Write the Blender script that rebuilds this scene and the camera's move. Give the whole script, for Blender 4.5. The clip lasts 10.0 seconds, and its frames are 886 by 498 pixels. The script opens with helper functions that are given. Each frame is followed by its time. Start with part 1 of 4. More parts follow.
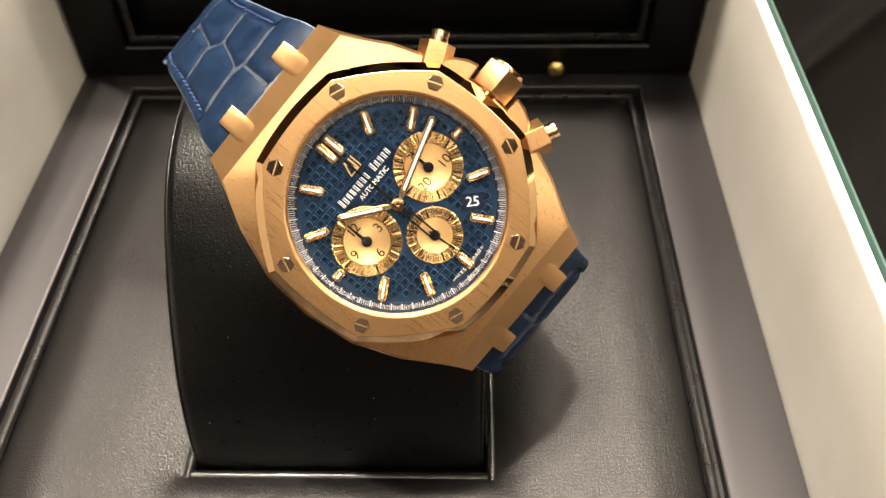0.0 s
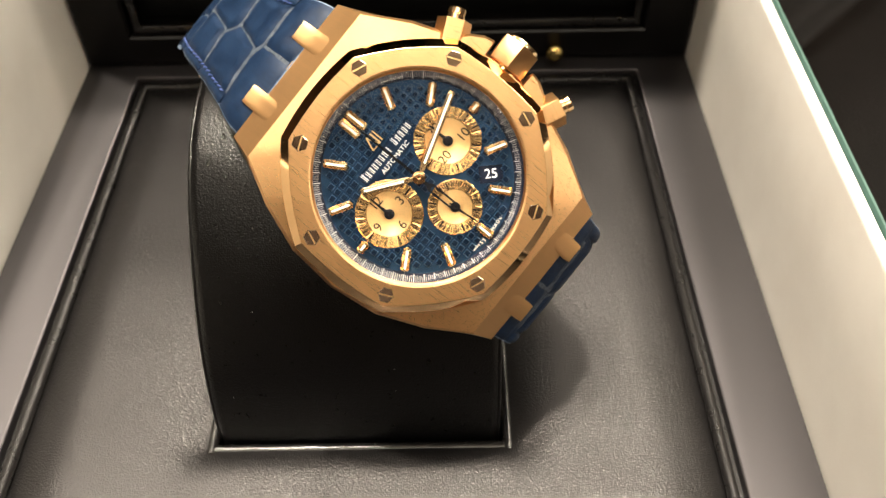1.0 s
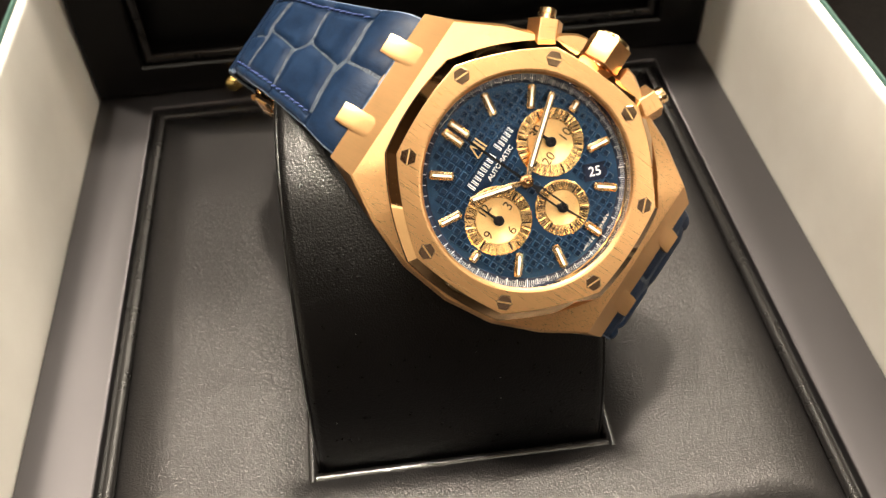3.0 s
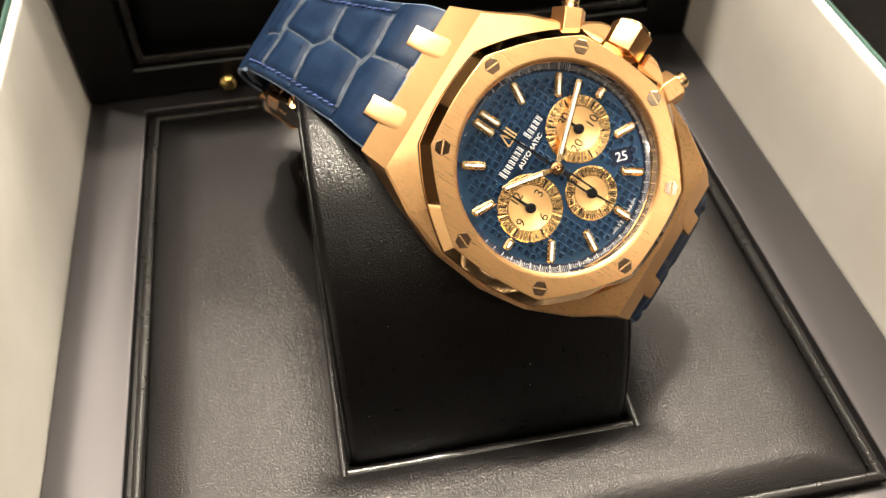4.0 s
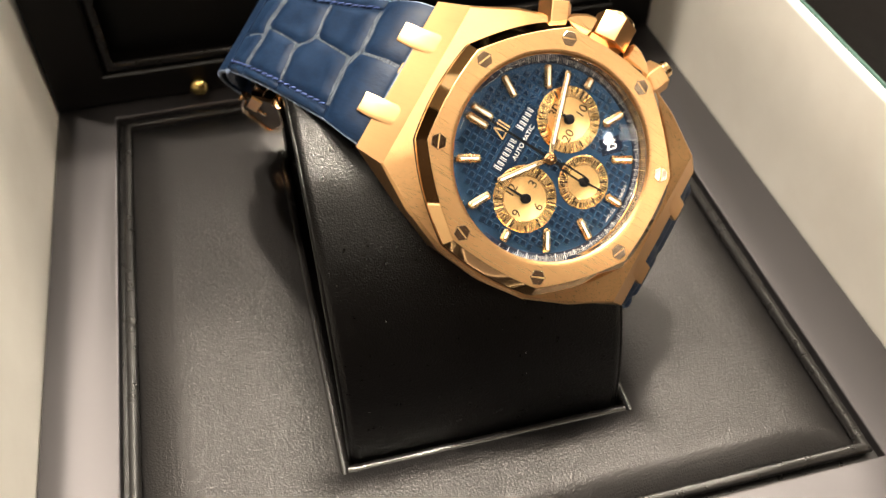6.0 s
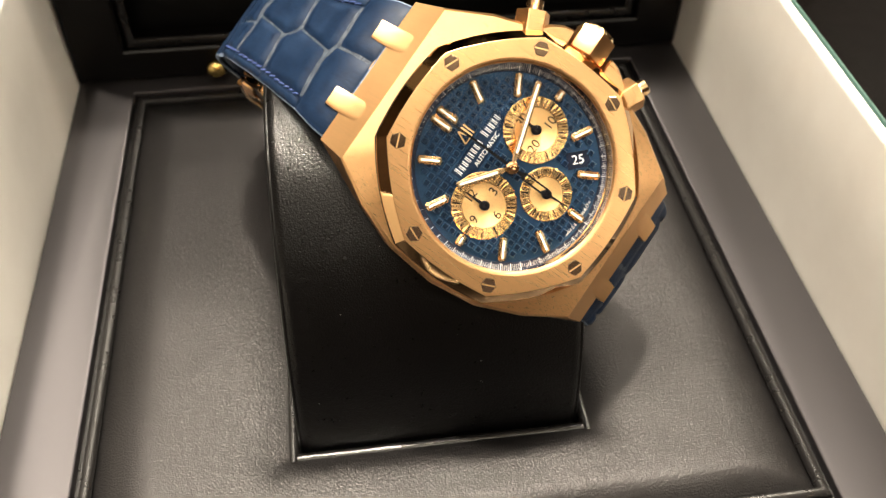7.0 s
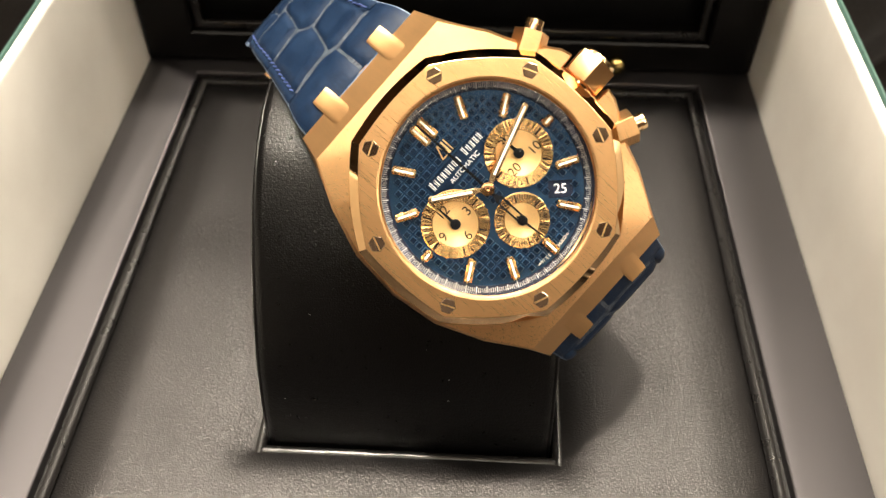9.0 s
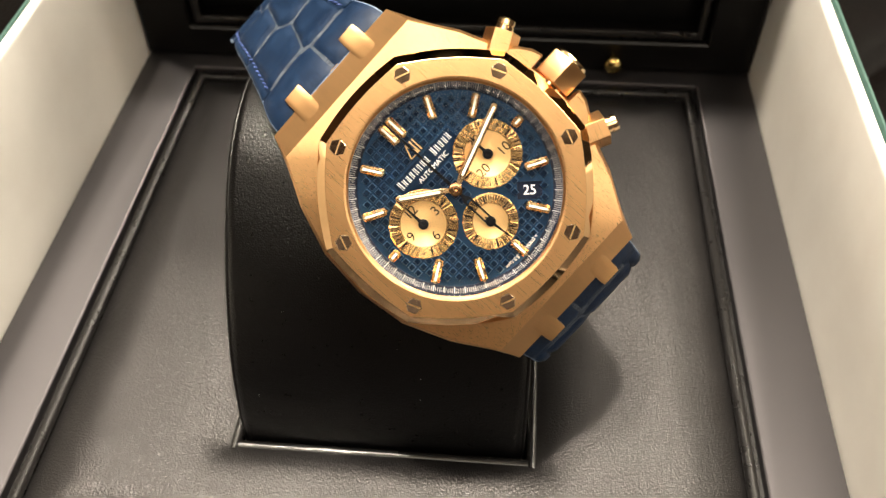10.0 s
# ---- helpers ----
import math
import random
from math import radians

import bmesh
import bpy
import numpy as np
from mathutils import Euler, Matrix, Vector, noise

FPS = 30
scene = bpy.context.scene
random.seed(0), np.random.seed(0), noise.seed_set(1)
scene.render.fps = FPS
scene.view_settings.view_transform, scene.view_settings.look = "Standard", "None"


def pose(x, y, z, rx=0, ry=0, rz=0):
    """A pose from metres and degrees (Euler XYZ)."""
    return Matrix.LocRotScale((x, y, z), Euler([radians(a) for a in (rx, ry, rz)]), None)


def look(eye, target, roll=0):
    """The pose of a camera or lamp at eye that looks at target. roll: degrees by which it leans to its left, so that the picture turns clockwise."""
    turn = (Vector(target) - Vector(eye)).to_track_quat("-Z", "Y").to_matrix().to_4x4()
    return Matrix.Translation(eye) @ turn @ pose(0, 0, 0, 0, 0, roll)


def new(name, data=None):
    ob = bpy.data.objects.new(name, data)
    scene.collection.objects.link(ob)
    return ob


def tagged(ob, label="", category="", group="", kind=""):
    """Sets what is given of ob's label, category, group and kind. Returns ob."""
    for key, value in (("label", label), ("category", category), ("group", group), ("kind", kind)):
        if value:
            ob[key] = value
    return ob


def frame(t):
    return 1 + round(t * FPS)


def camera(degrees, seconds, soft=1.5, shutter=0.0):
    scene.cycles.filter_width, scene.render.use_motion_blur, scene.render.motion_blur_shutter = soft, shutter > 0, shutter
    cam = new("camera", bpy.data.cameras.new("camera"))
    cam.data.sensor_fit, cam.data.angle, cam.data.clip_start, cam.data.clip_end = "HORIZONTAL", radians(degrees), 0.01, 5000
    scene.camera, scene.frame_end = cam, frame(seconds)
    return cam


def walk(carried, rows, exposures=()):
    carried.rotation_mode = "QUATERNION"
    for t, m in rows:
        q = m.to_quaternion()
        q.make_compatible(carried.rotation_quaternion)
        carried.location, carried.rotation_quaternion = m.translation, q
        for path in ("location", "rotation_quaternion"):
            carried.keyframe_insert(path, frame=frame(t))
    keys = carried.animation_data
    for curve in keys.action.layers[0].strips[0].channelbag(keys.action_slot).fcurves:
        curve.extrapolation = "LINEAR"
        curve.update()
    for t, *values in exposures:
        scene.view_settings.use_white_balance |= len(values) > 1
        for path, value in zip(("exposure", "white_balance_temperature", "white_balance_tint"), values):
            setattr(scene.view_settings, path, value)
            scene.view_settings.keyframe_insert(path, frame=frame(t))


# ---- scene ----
cam = camera(52.16, 10.0)
PATH = [
    (0, (0.02193, -0.07522, 0.13510), (0.01839, 0.02761, 0.02596), -1.38),
    (0.5, (0.02102, -0.07625, 0.13514), (0.01927, 0.02665, 0.02602), -1.51),
    (1, (0.01652, -0.08081, 0.13541), (0.01590, 0.02184, 0.02604), -1.23),
    (1.5, (0.01053, -0.08336, 0.13554), (0.01103, 0.01934, 0.02622), -1.31),
    (2, (0.00163, -0.08100, 0.13525), (0.00449, 0.02177, 0.02602), -1.56),
    (2.5, (-0.00403, -0.07765, 0.13529), (0.00221, 0.02485, 0.02595), -1.71),
    (2.7, (-0.00548, -0.07801, 0.13482), (0.00213, 0.02495, 0.02599), -2.11),
    (4, (-0.01977, -0.07811, 0.13507), (-0.00255, 0.02339, 0.02597), -1.41),
    (4.5, (-0.02400, -0.07677, 0.13522), (-0.00342, 0.02403, 0.02606), -1.33),
    (5, (-0.02739, -0.07848, 0.13486), (-0.00324, 0.02202, 0.02616), -1.37),
    (5.5, (-0.03005, -0.07841, 0.13484), (-0.00317, 0.02168, 0.02640), -0.69),
    (6.8, (-0.01469, -0.08031, 0.13573), (0.00317, 0.02040, 0.02601), 0.97),
    (7, (-0.01170, -0.08153, 0.13528), (0.00377, 0.02059, 0.02650), 1.04),
    (7.5, (-0.00471, -0.08098, 0.13519), (0.00331, 0.02188, 0.02630), 0.69),
    (8, (0.00069, -0.07897, 0.13516), (0.00355, 0.02390, 0.02603), 0.34),
    (8.5, (0.00539, -0.07929, 0.13524), (0.00395, 0.02359, 0.02609), 0.09),
    (9, (0.01140, -0.07895, 0.13523), (0.00594, 0.02391, 0.02619), -0.18),
    (9.5, (0.01468, -0.07812, 0.13539), (0.00592, 0.02427, 0.02611), -0.51),
    (10, (0.01982, -0.07759, 0.13545), (0.00985, 0.02432, 0.02583), -1.11),
]
walk(cam, [(t, look(eye, target, roll)) for t, eye, target, roll in PATH])
cam.data.dof.use_dof = True
cam.data.dof.focus_distance = 0.128
cam.data.dof.aperture_fstop = 34.0

# ---- world and lamps ----
world = bpy.data.worlds.new("world")
world.use_nodes = True
world.node_tree.nodes["Background"].inputs["Color"].default_value = (1.0, 0.9, 0.78, 1)
world.node_tree.nodes["Background"].inputs["Strength"].default_value = 0.05
scene.world = world
scene.view_settings.exposure = 0.0

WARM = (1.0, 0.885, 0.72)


def unseen_light(x, y, z, watts, size, aim=(0.01, 0.02, 0.03)):
    lamp = bpy.data.lights.new("unseen_light", "AREA")
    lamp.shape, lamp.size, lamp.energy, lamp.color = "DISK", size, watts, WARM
    ob = new("unseen_lamp", lamp)
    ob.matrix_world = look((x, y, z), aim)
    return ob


# unseen lamps under added panels and on the wall: x, y, z, watts, size
# keys set by cast shadows, wall spots by reflections; the rest is fill
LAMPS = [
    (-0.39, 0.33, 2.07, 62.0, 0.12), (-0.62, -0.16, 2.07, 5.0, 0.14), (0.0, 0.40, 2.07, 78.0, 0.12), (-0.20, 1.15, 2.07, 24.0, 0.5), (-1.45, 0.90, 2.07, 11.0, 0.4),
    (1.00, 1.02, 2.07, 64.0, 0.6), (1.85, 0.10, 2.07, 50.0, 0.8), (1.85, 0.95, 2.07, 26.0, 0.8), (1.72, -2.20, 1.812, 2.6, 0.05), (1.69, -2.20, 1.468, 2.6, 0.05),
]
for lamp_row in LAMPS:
    unseen_light(*lamp_row)


# ---- materials ----
def mat(name):
    m = bpy.data.materials.new(name)
    m.use_nodes = True
    t = m.node_tree
    return m, t, t.nodes["Principled BSDF"]


def link(t, a, b):
    t.links.new(a, b)


def coords(t, sx=1.0, sy=1.0, sz=1.0):
    c = t.nodes.new("ShaderNodeTexCoord")
    mp = t.nodes.new("ShaderNodeMapping")
    mp.inputs["Scale"].default_value = (sx, sy, sz)
    link(t, c.outputs["Object"], mp.inputs["Vector"])
    return mp.outputs["Vector"]


def noise_tex(t, vec, scale, detail=4.0, rough=0.55):
    n = t.nodes.new("ShaderNodeTexNoise")
    n.inputs["Scale"].default_value, n.inputs["Detail"].default_value, n.inputs["Roughness"].default_value = scale, detail, rough
    link(t, vec, n.inputs["Vector"])
    return n.outputs["Fac"]


def ramp(t, fac, lo, hi, p0=0.3, p1=0.7):
    r = t.nodes.new("ShaderNodeValToRGB")
    r.color_ramp.elements[0].position, r.color_ramp.elements[1].position = p0, p1
    r.color_ramp.elements[0].color, r.color_ramp.elements[1].color = (*lo, 1), (*hi, 1)
    link(t, fac, r.inputs["Fac"])
    return r.outputs["Color"]


def span(t, fac, lo, hi):
    r = t.nodes.new("ShaderNodeMapRange")
    r.inputs["To Min"].default_value, r.inputs["To Max"].default_value = lo, hi
    r.inputs["From Min"].default_value, r.inputs["From Max"].default_value = 0.25, 0.75
    link(t, fac, r.inputs["Value"])
    return r.outputs["Result"]


def bump(t, bsdf, height, dist, strength=1.0):
    b = t.nodes.new("ShaderNodeBump")
    b.inputs["Strength"].default_value, b.inputs["Distance"].default_value = strength, dist
    link(t, height, b.inputs["Height"])
    link(t, b.outputs["Normal"], bsdf.inputs["Normal"])


def metal(name, colour, rough, grain=None, depth=4e-6):
    """grain: scales along x, y, z per metre; a small one is the way in which the brushing runs."""
    m, t, b = mat(name)
    b.inputs["Metallic"].default_value = 1.0
    big = noise_tex(t, coords(t), 260.0)
    lo = tuple(v * 0.93 for v in colour)
    link(t, ramp(t, big, lo, colour), b.inputs["Base Color"])
    if grain:
        fine = noise_tex(t, coords(t, *grain), 1.0, 2.0, 0.6)
        streak = ramp(t, fine, tuple(v * 0.80 for v in colour), tuple(min(1.0, v * 1.06) for v in colour), 0.34, 0.66)
        blend = t.nodes.new("ShaderNodeMixRGB")
        blend.inputs["Fac"].default_value = 0.28
        link(t, b.inputs["Base Color"].links[0].from_socket, blend.inputs["Color1"])
        link(t, streak, blend.inputs["Color2"])
        link(t, blend.outputs["Color"], b.inputs["Base Color"])
        link(t, span(t, fine, rough * 0.85, rough * 1.15), b.inputs["Roughness"])
        bump(t, b, fine, depth)
    else:
        link(t, span(t, noise_tex(t, coords(t), 1400.0), rough * 0.8, rough * 1.4), b.inputs["Roughness"])
    return m


ROSE = (0.93, 0.548, 0.25)
GOLD_BRUSH = metal("rose_gold_brushed", ROSE, 0.30, (15000, 110, 15000), 1.2e-6)
GOLD_SLOPE = metal("rose_gold_brushed_across", (0.93, 0.555, 0.255), 0.40, (15000, 140, 140), 1.6e-6)
GOLD_POLISH = metal("rose_gold_polished", (0.95, 0.59, 0.28), 0.04)
GOLD_BATON = metal("gold_bright_baton", (0.97, 0.70, 0.40), 0.16)
GOLD_RIM = metal("gold_inner_rim", (0.95, 0.64, 0.32), 0.1)
GOLD_SATIN = metal("gold_satin", (0.95, 0.63, 0.30), 0.30)


def turned_gold(name="gold_snailed", rough=0.20, pull=0.9):
    """Gold turned on a lathe: fine rings that draw the light out across them."""
    m, t, b = mat(name)
    n = noise_tex(t, coords(t), 700.0)
    link(t, ramp(t, n, (0.88, 0.56, 0.24), (0.95, 0.62, 0.28)), b.inputs["Base Color"])
    b.inputs["Metallic"].default_value, b.inputs["Roughness"].default_value, b.inputs["Anisotropic"].default_value = 1.0, rough, pull
    b.inputs["Anisotropic Rotation"].default_value = 0.25
    tan = t.nodes.new("ShaderNodeTangent")
    tan.direction_type, tan.axis = "RADIAL", "Z"
    link(t, tan.outputs["Tangent"], b.inputs["Tangent"])
    return m


GOLD_RING = turned_gold()
GOLD_DISC = turned_gold("gold_sunray", 0.40, 0.6)
BRASS = metal("brass_polished", (0.85, 0.62, 0.22), 0.12)
STEEL = metal("white_gold_polished", (0.85, 0.63, 0.45), 0.08)


def plain(name, colour, rough=0.5, spec=0.5, metallic=0.0, vary=0.12, scale=900.0):
    m, t, b = mat(name)
    n = noise_tex(t, coords(t), scale)
    link(t, ramp(t, n, tuple(v * (1 - vary) for v in colour), tuple(min(1.0, v * (1 + vary)) for v in colour)), b.inputs["Base Color"])
    b.inputs["Roughness"].default_value, b.inputs["Specular IOR Level"].default_value, b.inputs["Metallic"].default_value = rough, spec, metallic
    return m


def leather(name, colour, rough, cell, depth, crease=0.6, spec=0.5, vary=0.25, wobble=0.5, folds=0.10):
    """Pebbled leather; cell: size of a pebble in metres."""
    m, t, b = mat(name)
    vec = coords(t)
    wob = t.nodes.new("ShaderNodeTexNoise")
    wob.inputs["Scale"].default_value = 0.4 / cell
    link(t, vec, wob.inputs["Vector"])
    mixv = t.nodes.new("ShaderNodeMixRGB")
    mixv.blend_type = "ADD"
    mixv.inputs["Fac"].default_value = cell * wobble
    link(t, vec, mixv.inputs["Color1"])
    link(t, wob.outputs["Color"], mixv.inputs["Color2"])
    v = t.nodes.new("ShaderNodeTexVoronoi")
    v.feature = "F1"
    v.inputs["Scale"].default_value = 1.0 / cell
    v.inputs["Randomness"].default_value = 0.8
    link(t, mixv.outputs["Color"], v.inputs["Vector"])
    soft = noise_tex(t, vec, 0.22 / cell, 3.0)
    add = t.nodes.new("ShaderNodeMath")
    add.operation = "MULTIPLY_ADD"
    add.inputs[1].default_value = -2.2 * crease
    link(t, v.outputs["Distance"], add.inputs[0])
    part_soft = t.nodes.new("ShaderNodeMath")
    part_soft.operation = "MULTIPLY"
    part_soft.inputs[1].default_value = folds
    link(t, soft, part_soft.inputs[0])
    link(t, part_soft.outputs[0], add.inputs[2])
    bump(t, b, add.outputs[0], depth)
    big = noise_tex(t, vec, 45.0, 5.0)
    link(t, ramp(t, big, tuple(c * (1 - vary) for c in colour), tuple(c * (1 + vary) for c in colour)), b.inputs["Base Color"])
    link(t, span(t, soft, rough * 0.88, rough * 1.12), b.inputs["Roughness"])
    b.inputs["Specular IOR Level"].default_value = spec
    return m


BLACK_LEATHER = leather("black_pebbled_leather", (0.0012, 0.0011, 0.0012), 0.30, 0.00028, 0.000046, 0.6, 0.42, 0.25, 0.0, 0.0)
PAD_LEATHER = leather("black_lining_leather", (0.004, 0.0037, 0.0038), 0.38, 0.00032, 0.000058, 0.6, 0.45, 0.2, 0.0, 0.02)
PIPING = leather("black_piping_leather", (0.006, 0.0055, 0.0055), 0.29, 0.0005, 0.00002)
GLOSS_PIPING = leather("glossy_black_piping", (0.006, 0.0055, 0.0055), 0.25, 0.0005, 0.00003, 0.6, 0.6)
PAD_LEATHER.node_tree.nodes["Principled BSDF"].inputs["Specular Tint"].default_value = (0.94, 0.955, 1.0, 1)
SOFA_LEATHER = leather("dark_brown_black_leather", (0.0020, 0.0015, 0.0013), 0.45, 0.0009, 0.00006, 0.6, 0.055, 0.25, 0.2, 0.02)
BLUE_EDGE = plain("blue_leather_edge", (0.15, 0.20, 0.29), 0.5, vary=0.4, scale=1500)


def furrow_skin():
    """Pale stretched skin with fine dark lines along it."""
    m, t, b = mat("pale_blue_leather_furrow")
    n = noise_tex(t, coords(t, 900, 5200, 5200), 1.0, 4.0, 0.7)
    link(t, ramp(t, n, (0.006, 0.013, 0.030), (0.105, 0.13, 0.165), 0.42, 0.62), b.inputs["Base Color"])
    b.inputs["Roughness"].default_value = 0.6
    bump(t, b, n, 0.00012)
    return m


GROOVE = furrow_skin()


def alligator():
    m, t, b = mat("blue_alligator_leather")
    vec = coords(t)
    fibre, haze, fine = noise_tex(t, coords(t, 2600, 700, 700), 1.0, 4.0, 0.65), noise_tex(t, vec, 330.0, 4.0, 0.6), noise_tex(t, vec, 5200.0, 3.0, 0.6)
    mixed = t.nodes.new("ShaderNodeMath")
    mixed.operation = "MULTIPLY_ADD"
    mixed.inputs[1].default_value = 0.55
    half = t.nodes.new("ShaderNodeMath")
    half.operation = "MULTIPLY"
    half.inputs[1].default_value = 0.45
    link(t, fibre, half.inputs[0])
    link(t, haze, mixed.inputs[0])
    link(t, half.outputs[0], mixed.inputs[2])
    link(t, ramp(t, mixed.outputs[0], (0.0024, 0.0098, 0.030), (0.0065, 0.0225, 0.060), 0.36, 0.64), b.inputs["Base Color"])
    link(t, span(t, haze, 0.42, 0.58), b.inputs["Roughness"])
    b.inputs["Specular IOR Level"].default_value = 0.28
    both = t.nodes.new("ShaderNodeMath")
    both.operation = "ADD"
    link(t, fibre, both.inputs[0])
    link(t, fine, both.inputs[1])
    bump(t, b, both.outputs[0], 0.000035)
    return m


BLUE_LEATHER = alligator()
THREAD = plain("light_blue_thread", (0.055, 0.090, 0.27), 0.65, vary=0.3, scale=4000)
PAD_LEATHER.node_tree.nodes["Principled BSDF"].inputs["Specular Tint"].default_value = (1.0, 0.965, 0.975, 1)
# brown paints the dark reflection on the clasp's polished side
CLASP_SIDE = plain("clasp_side_dark_reflection", (0.030, 0.014, 0.006), 0.5, 0.12, vary=0.3, scale=600)
LACQUER = plain("black_satin_lacquer", (0.004, 0.0036, 0.0039), 0.46, 0.95, vary=0.2, scale=120)
LACQUER.node_tree.nodes["Principled BSDF"].inputs["Specular Tint"].default_value = (1.0, 0.95, 1.0, 1)
LID_BLACK = plain("black_lid_lacquer", (0.0035, 0.003, 0.003), 0.33, 0.18, vary=0.2, scale=120)
LID_LEATHER = leather("black_lid_leather", (0.003, 0.0028, 0.0028), 0.45, 0.0005, 0.00004, 0.6, 0.2)
TEAL = plain("teal_green_paper", (0.036, 0.088, 0.074), 0.55, vary=0.15, scale=500)
BLACK_PRINT = plain("black_print", (0.003, 0.003, 0.004), 0.5, 0.1)
WHITE_PRINT = plain("white_print", (0.66, 0.66, 0.66), 0.5, vary=0.03)
LUME = plain("cream_lume", (0.74, 0.69, 0.58), 0.5, vary=0.04)
DATE_BLUE = plain("dark_blue_date_disc", (0.004, 0.007, 0.018), 0.5, 0.12)
ROOM_WALL = plain("warm_white_plaster", (0.72, 0.68, 0.62), 0.8, 0.2, vary=0.05, scale=6)
DARK_WALL = plain("dark_wall_for_reflections", (0.030, 0.018, 0.011), 0.5, 0.3, vary=0.3, scale=9)
ROOM_FLOOR = plain("pale_bounce_floor", (0.45, 0.42, 0.38), 0.5, 0.3, vary=0.15, scale=5)


def paper_white():
    m, t, b = mat("cream_white_lining_paper")
    vec = coords(t)
    fine, big = noise_tex(t, vec, 2600.0, 5.0, 0.7), noise_tex(t, vec, 60.0)
    link(t, ramp(t, big, (0.70, 0.67, 0.62), (0.76, 0.735, 0.685)), b.inputs["Base Color"])
    b.inputs["Roughness"].default_value = 0.62
    b.inputs["Specular IOR Level"].default_value = 0.3
    bump(t, b, fine, 0.00006)
    return m


PAPER = paper_white()


def dial_blue():
    m, t, b = mat("blue_metallic_dial_lacquer")
    vec = coords(t)
    n = noise_tex(t, coords(t, 2500, 2500, 2500), 1.0, 3.0)
    link(t, ramp(t, n, (0.0032, 0.0122, 0.032), (0.0062, 0.0215, 0.053)), b.inputs["Base Color"])
    b.inputs["Metallic"].default_value = 0.75
    b.inputs["Roughness"].default_value = 0.30
    b.inputs["Coat Weight"].default_value = 0.15
    b.inputs["Coat Roughness"].default_value = 0.12
    fine = noise_tex(t, coords(t, 14000, 900, 14000), 1.0, 2.0)
    bump(t, b, fine, 0.000004)
    return m


DIAL = dial_blue()
# paler blue paints in the light that the squares' bevelled sides catch
DIAL_EDGE_LIT = plain("blue_dial_edges_lit", (0.044, 0.105, 0.19), 0.3, 0.5, 0.8, 0.3, 9000)
DIAL_FLOOR = plain("blue_engraved_dial_floor", (0.018, 0.048, 0.098), 0.28, 0.5, 0.8, 0.35, 9000)


def glass():
    m = bpy.data.materials.new("sapphire_crystal")
    m.use_nodes = True
    t = m.node_tree
    t.nodes.remove(t.nodes["Principled BSDF"])
    g = t.nodes.new("ShaderNodeBsdfGlass")
    g.inputs["IOR"].default_value, g.inputs["Roughness"].default_value = 1.27, 0.0
    link(t, g.outputs["BSDF"], t.nodes["Material Output"].inputs["Surface"])
    return m


GLASS = glass()


def emitter(name, colour, strength):
    m = bpy.data.materials.new(name)
    m.use_nodes = True
    t = m.node_tree
    t.nodes.remove(t.nodes["Principled BSDF"])
    e = t.nodes.new("ShaderNodeEmission")
    e.inputs["Color"].default_value, e.inputs["Strength"].default_value = (*colour, 1), strength
    link(t, e.outputs["Emission"], t.nodes["Material Output"].inputs["Surface"])
    return m


# glow of unseen panels, added to brighten what the gold reflects
PANEL_GLOW = emitter("added_panel_glow", WARM, 8.4)
PANEL_DIM = emitter("added_panel_dim", WARM, 1.2)

# ---- mesh helpers (all sizes in millimetres, turned into metres when linked) ----
MM = 0.001


def empty(name, m=None):
    ob = new(name)
    ob.empty_display_size = 0.01
    if m is not None:
        ob.matrix_world = m
    return ob


SHEETS = ("tray_pad", "tray_channel", "tabletop", "dial", "subdial", "minute_track")


def mesh_of(name, bm, smooth=None):
    """smooth: angle in degrees under which edges are shaded round; None: flat."""
    bmesh.ops.recalc_face_normals(bm, faces=bm.faces)
    if name in SHEETS and sum(f.normal.z * f.calc_area() for f in bm.faces) < 0:
        bmesh.ops.reverse_faces(bm, faces=bm.faces)
    bm.transform(Matrix.Scale(MM, 4))
    me = bpy.data.meshes.new(name)
    if smooth is not None:
        for f in bm.faces:
            f.smooth = True
        for e in bm.edges:
            if len(e.link_faces) == 2 and e.calc_face_angle(0.0) > radians(smooth):
                e.smooth = False
    bm.to_mesh(me)
    bm.free()
    return me


def part(name, bm, material, parent=None, label="", smooth=None, at=None):
    me = bm if isinstance(bm, bpy.types.Mesh) else mesh_of(name, bm, smooth)
    if material is not None and not me.materials:
        me.materials.append(material)
    ob = new(name, me)
    if parent is not None:
        ob.parent = parent
    if at is not None:
        ob.matrix_basis = Matrix.Translation(at.translation * MM) @ at.to_3x3().to_4x4()
    if label:
        tagged(ob, label)
    return ob


def bridge_loops(bm, loops, closed=True, cap0=False, cap1=False):
    """loops: lists of points with the same count, joined one to the next."""
    rings = [[bm.verts.new(p) for p in lp] for lp in loops]
    n = len(rings[0])
    for a, b in zip(rings, rings[1:]):
        for i in range(n if closed else n - 1):
            j = (i + 1) % n
            bm.faces.new((a[i], a[j], b[j], b[i]))
    if cap0:
        bm.faces.new(rings[0])
    if cap1:
        bm.faces.new(rings[-1])
    return bm


def loft(loops, closed=True, cap0=False, cap1=False):
    return bridge_loops(bmesh.new(), loops, closed, cap0, cap1)


def rect_loop(x0, x1, y0, y1, z, r=0.0, seg=5):
    if r <= 0:
        return [(x0, y0, z), (x1, y0, z), (x1, y1, z), (x0, y1, z)]
    out = []
    for cx, cy, a in ((x1 - r, y0 + r, -90), (x1 - r, y1 - r, 0), (x0 + r, y1 - r, 90), (x0 + r, y0 + r, 180)):
        for k in range(seg + 1):
            b = radians(a + 90 * k / seg)
            out.append((cx + r * math.cos(b), cy + r * math.sin(b), z))
    return out


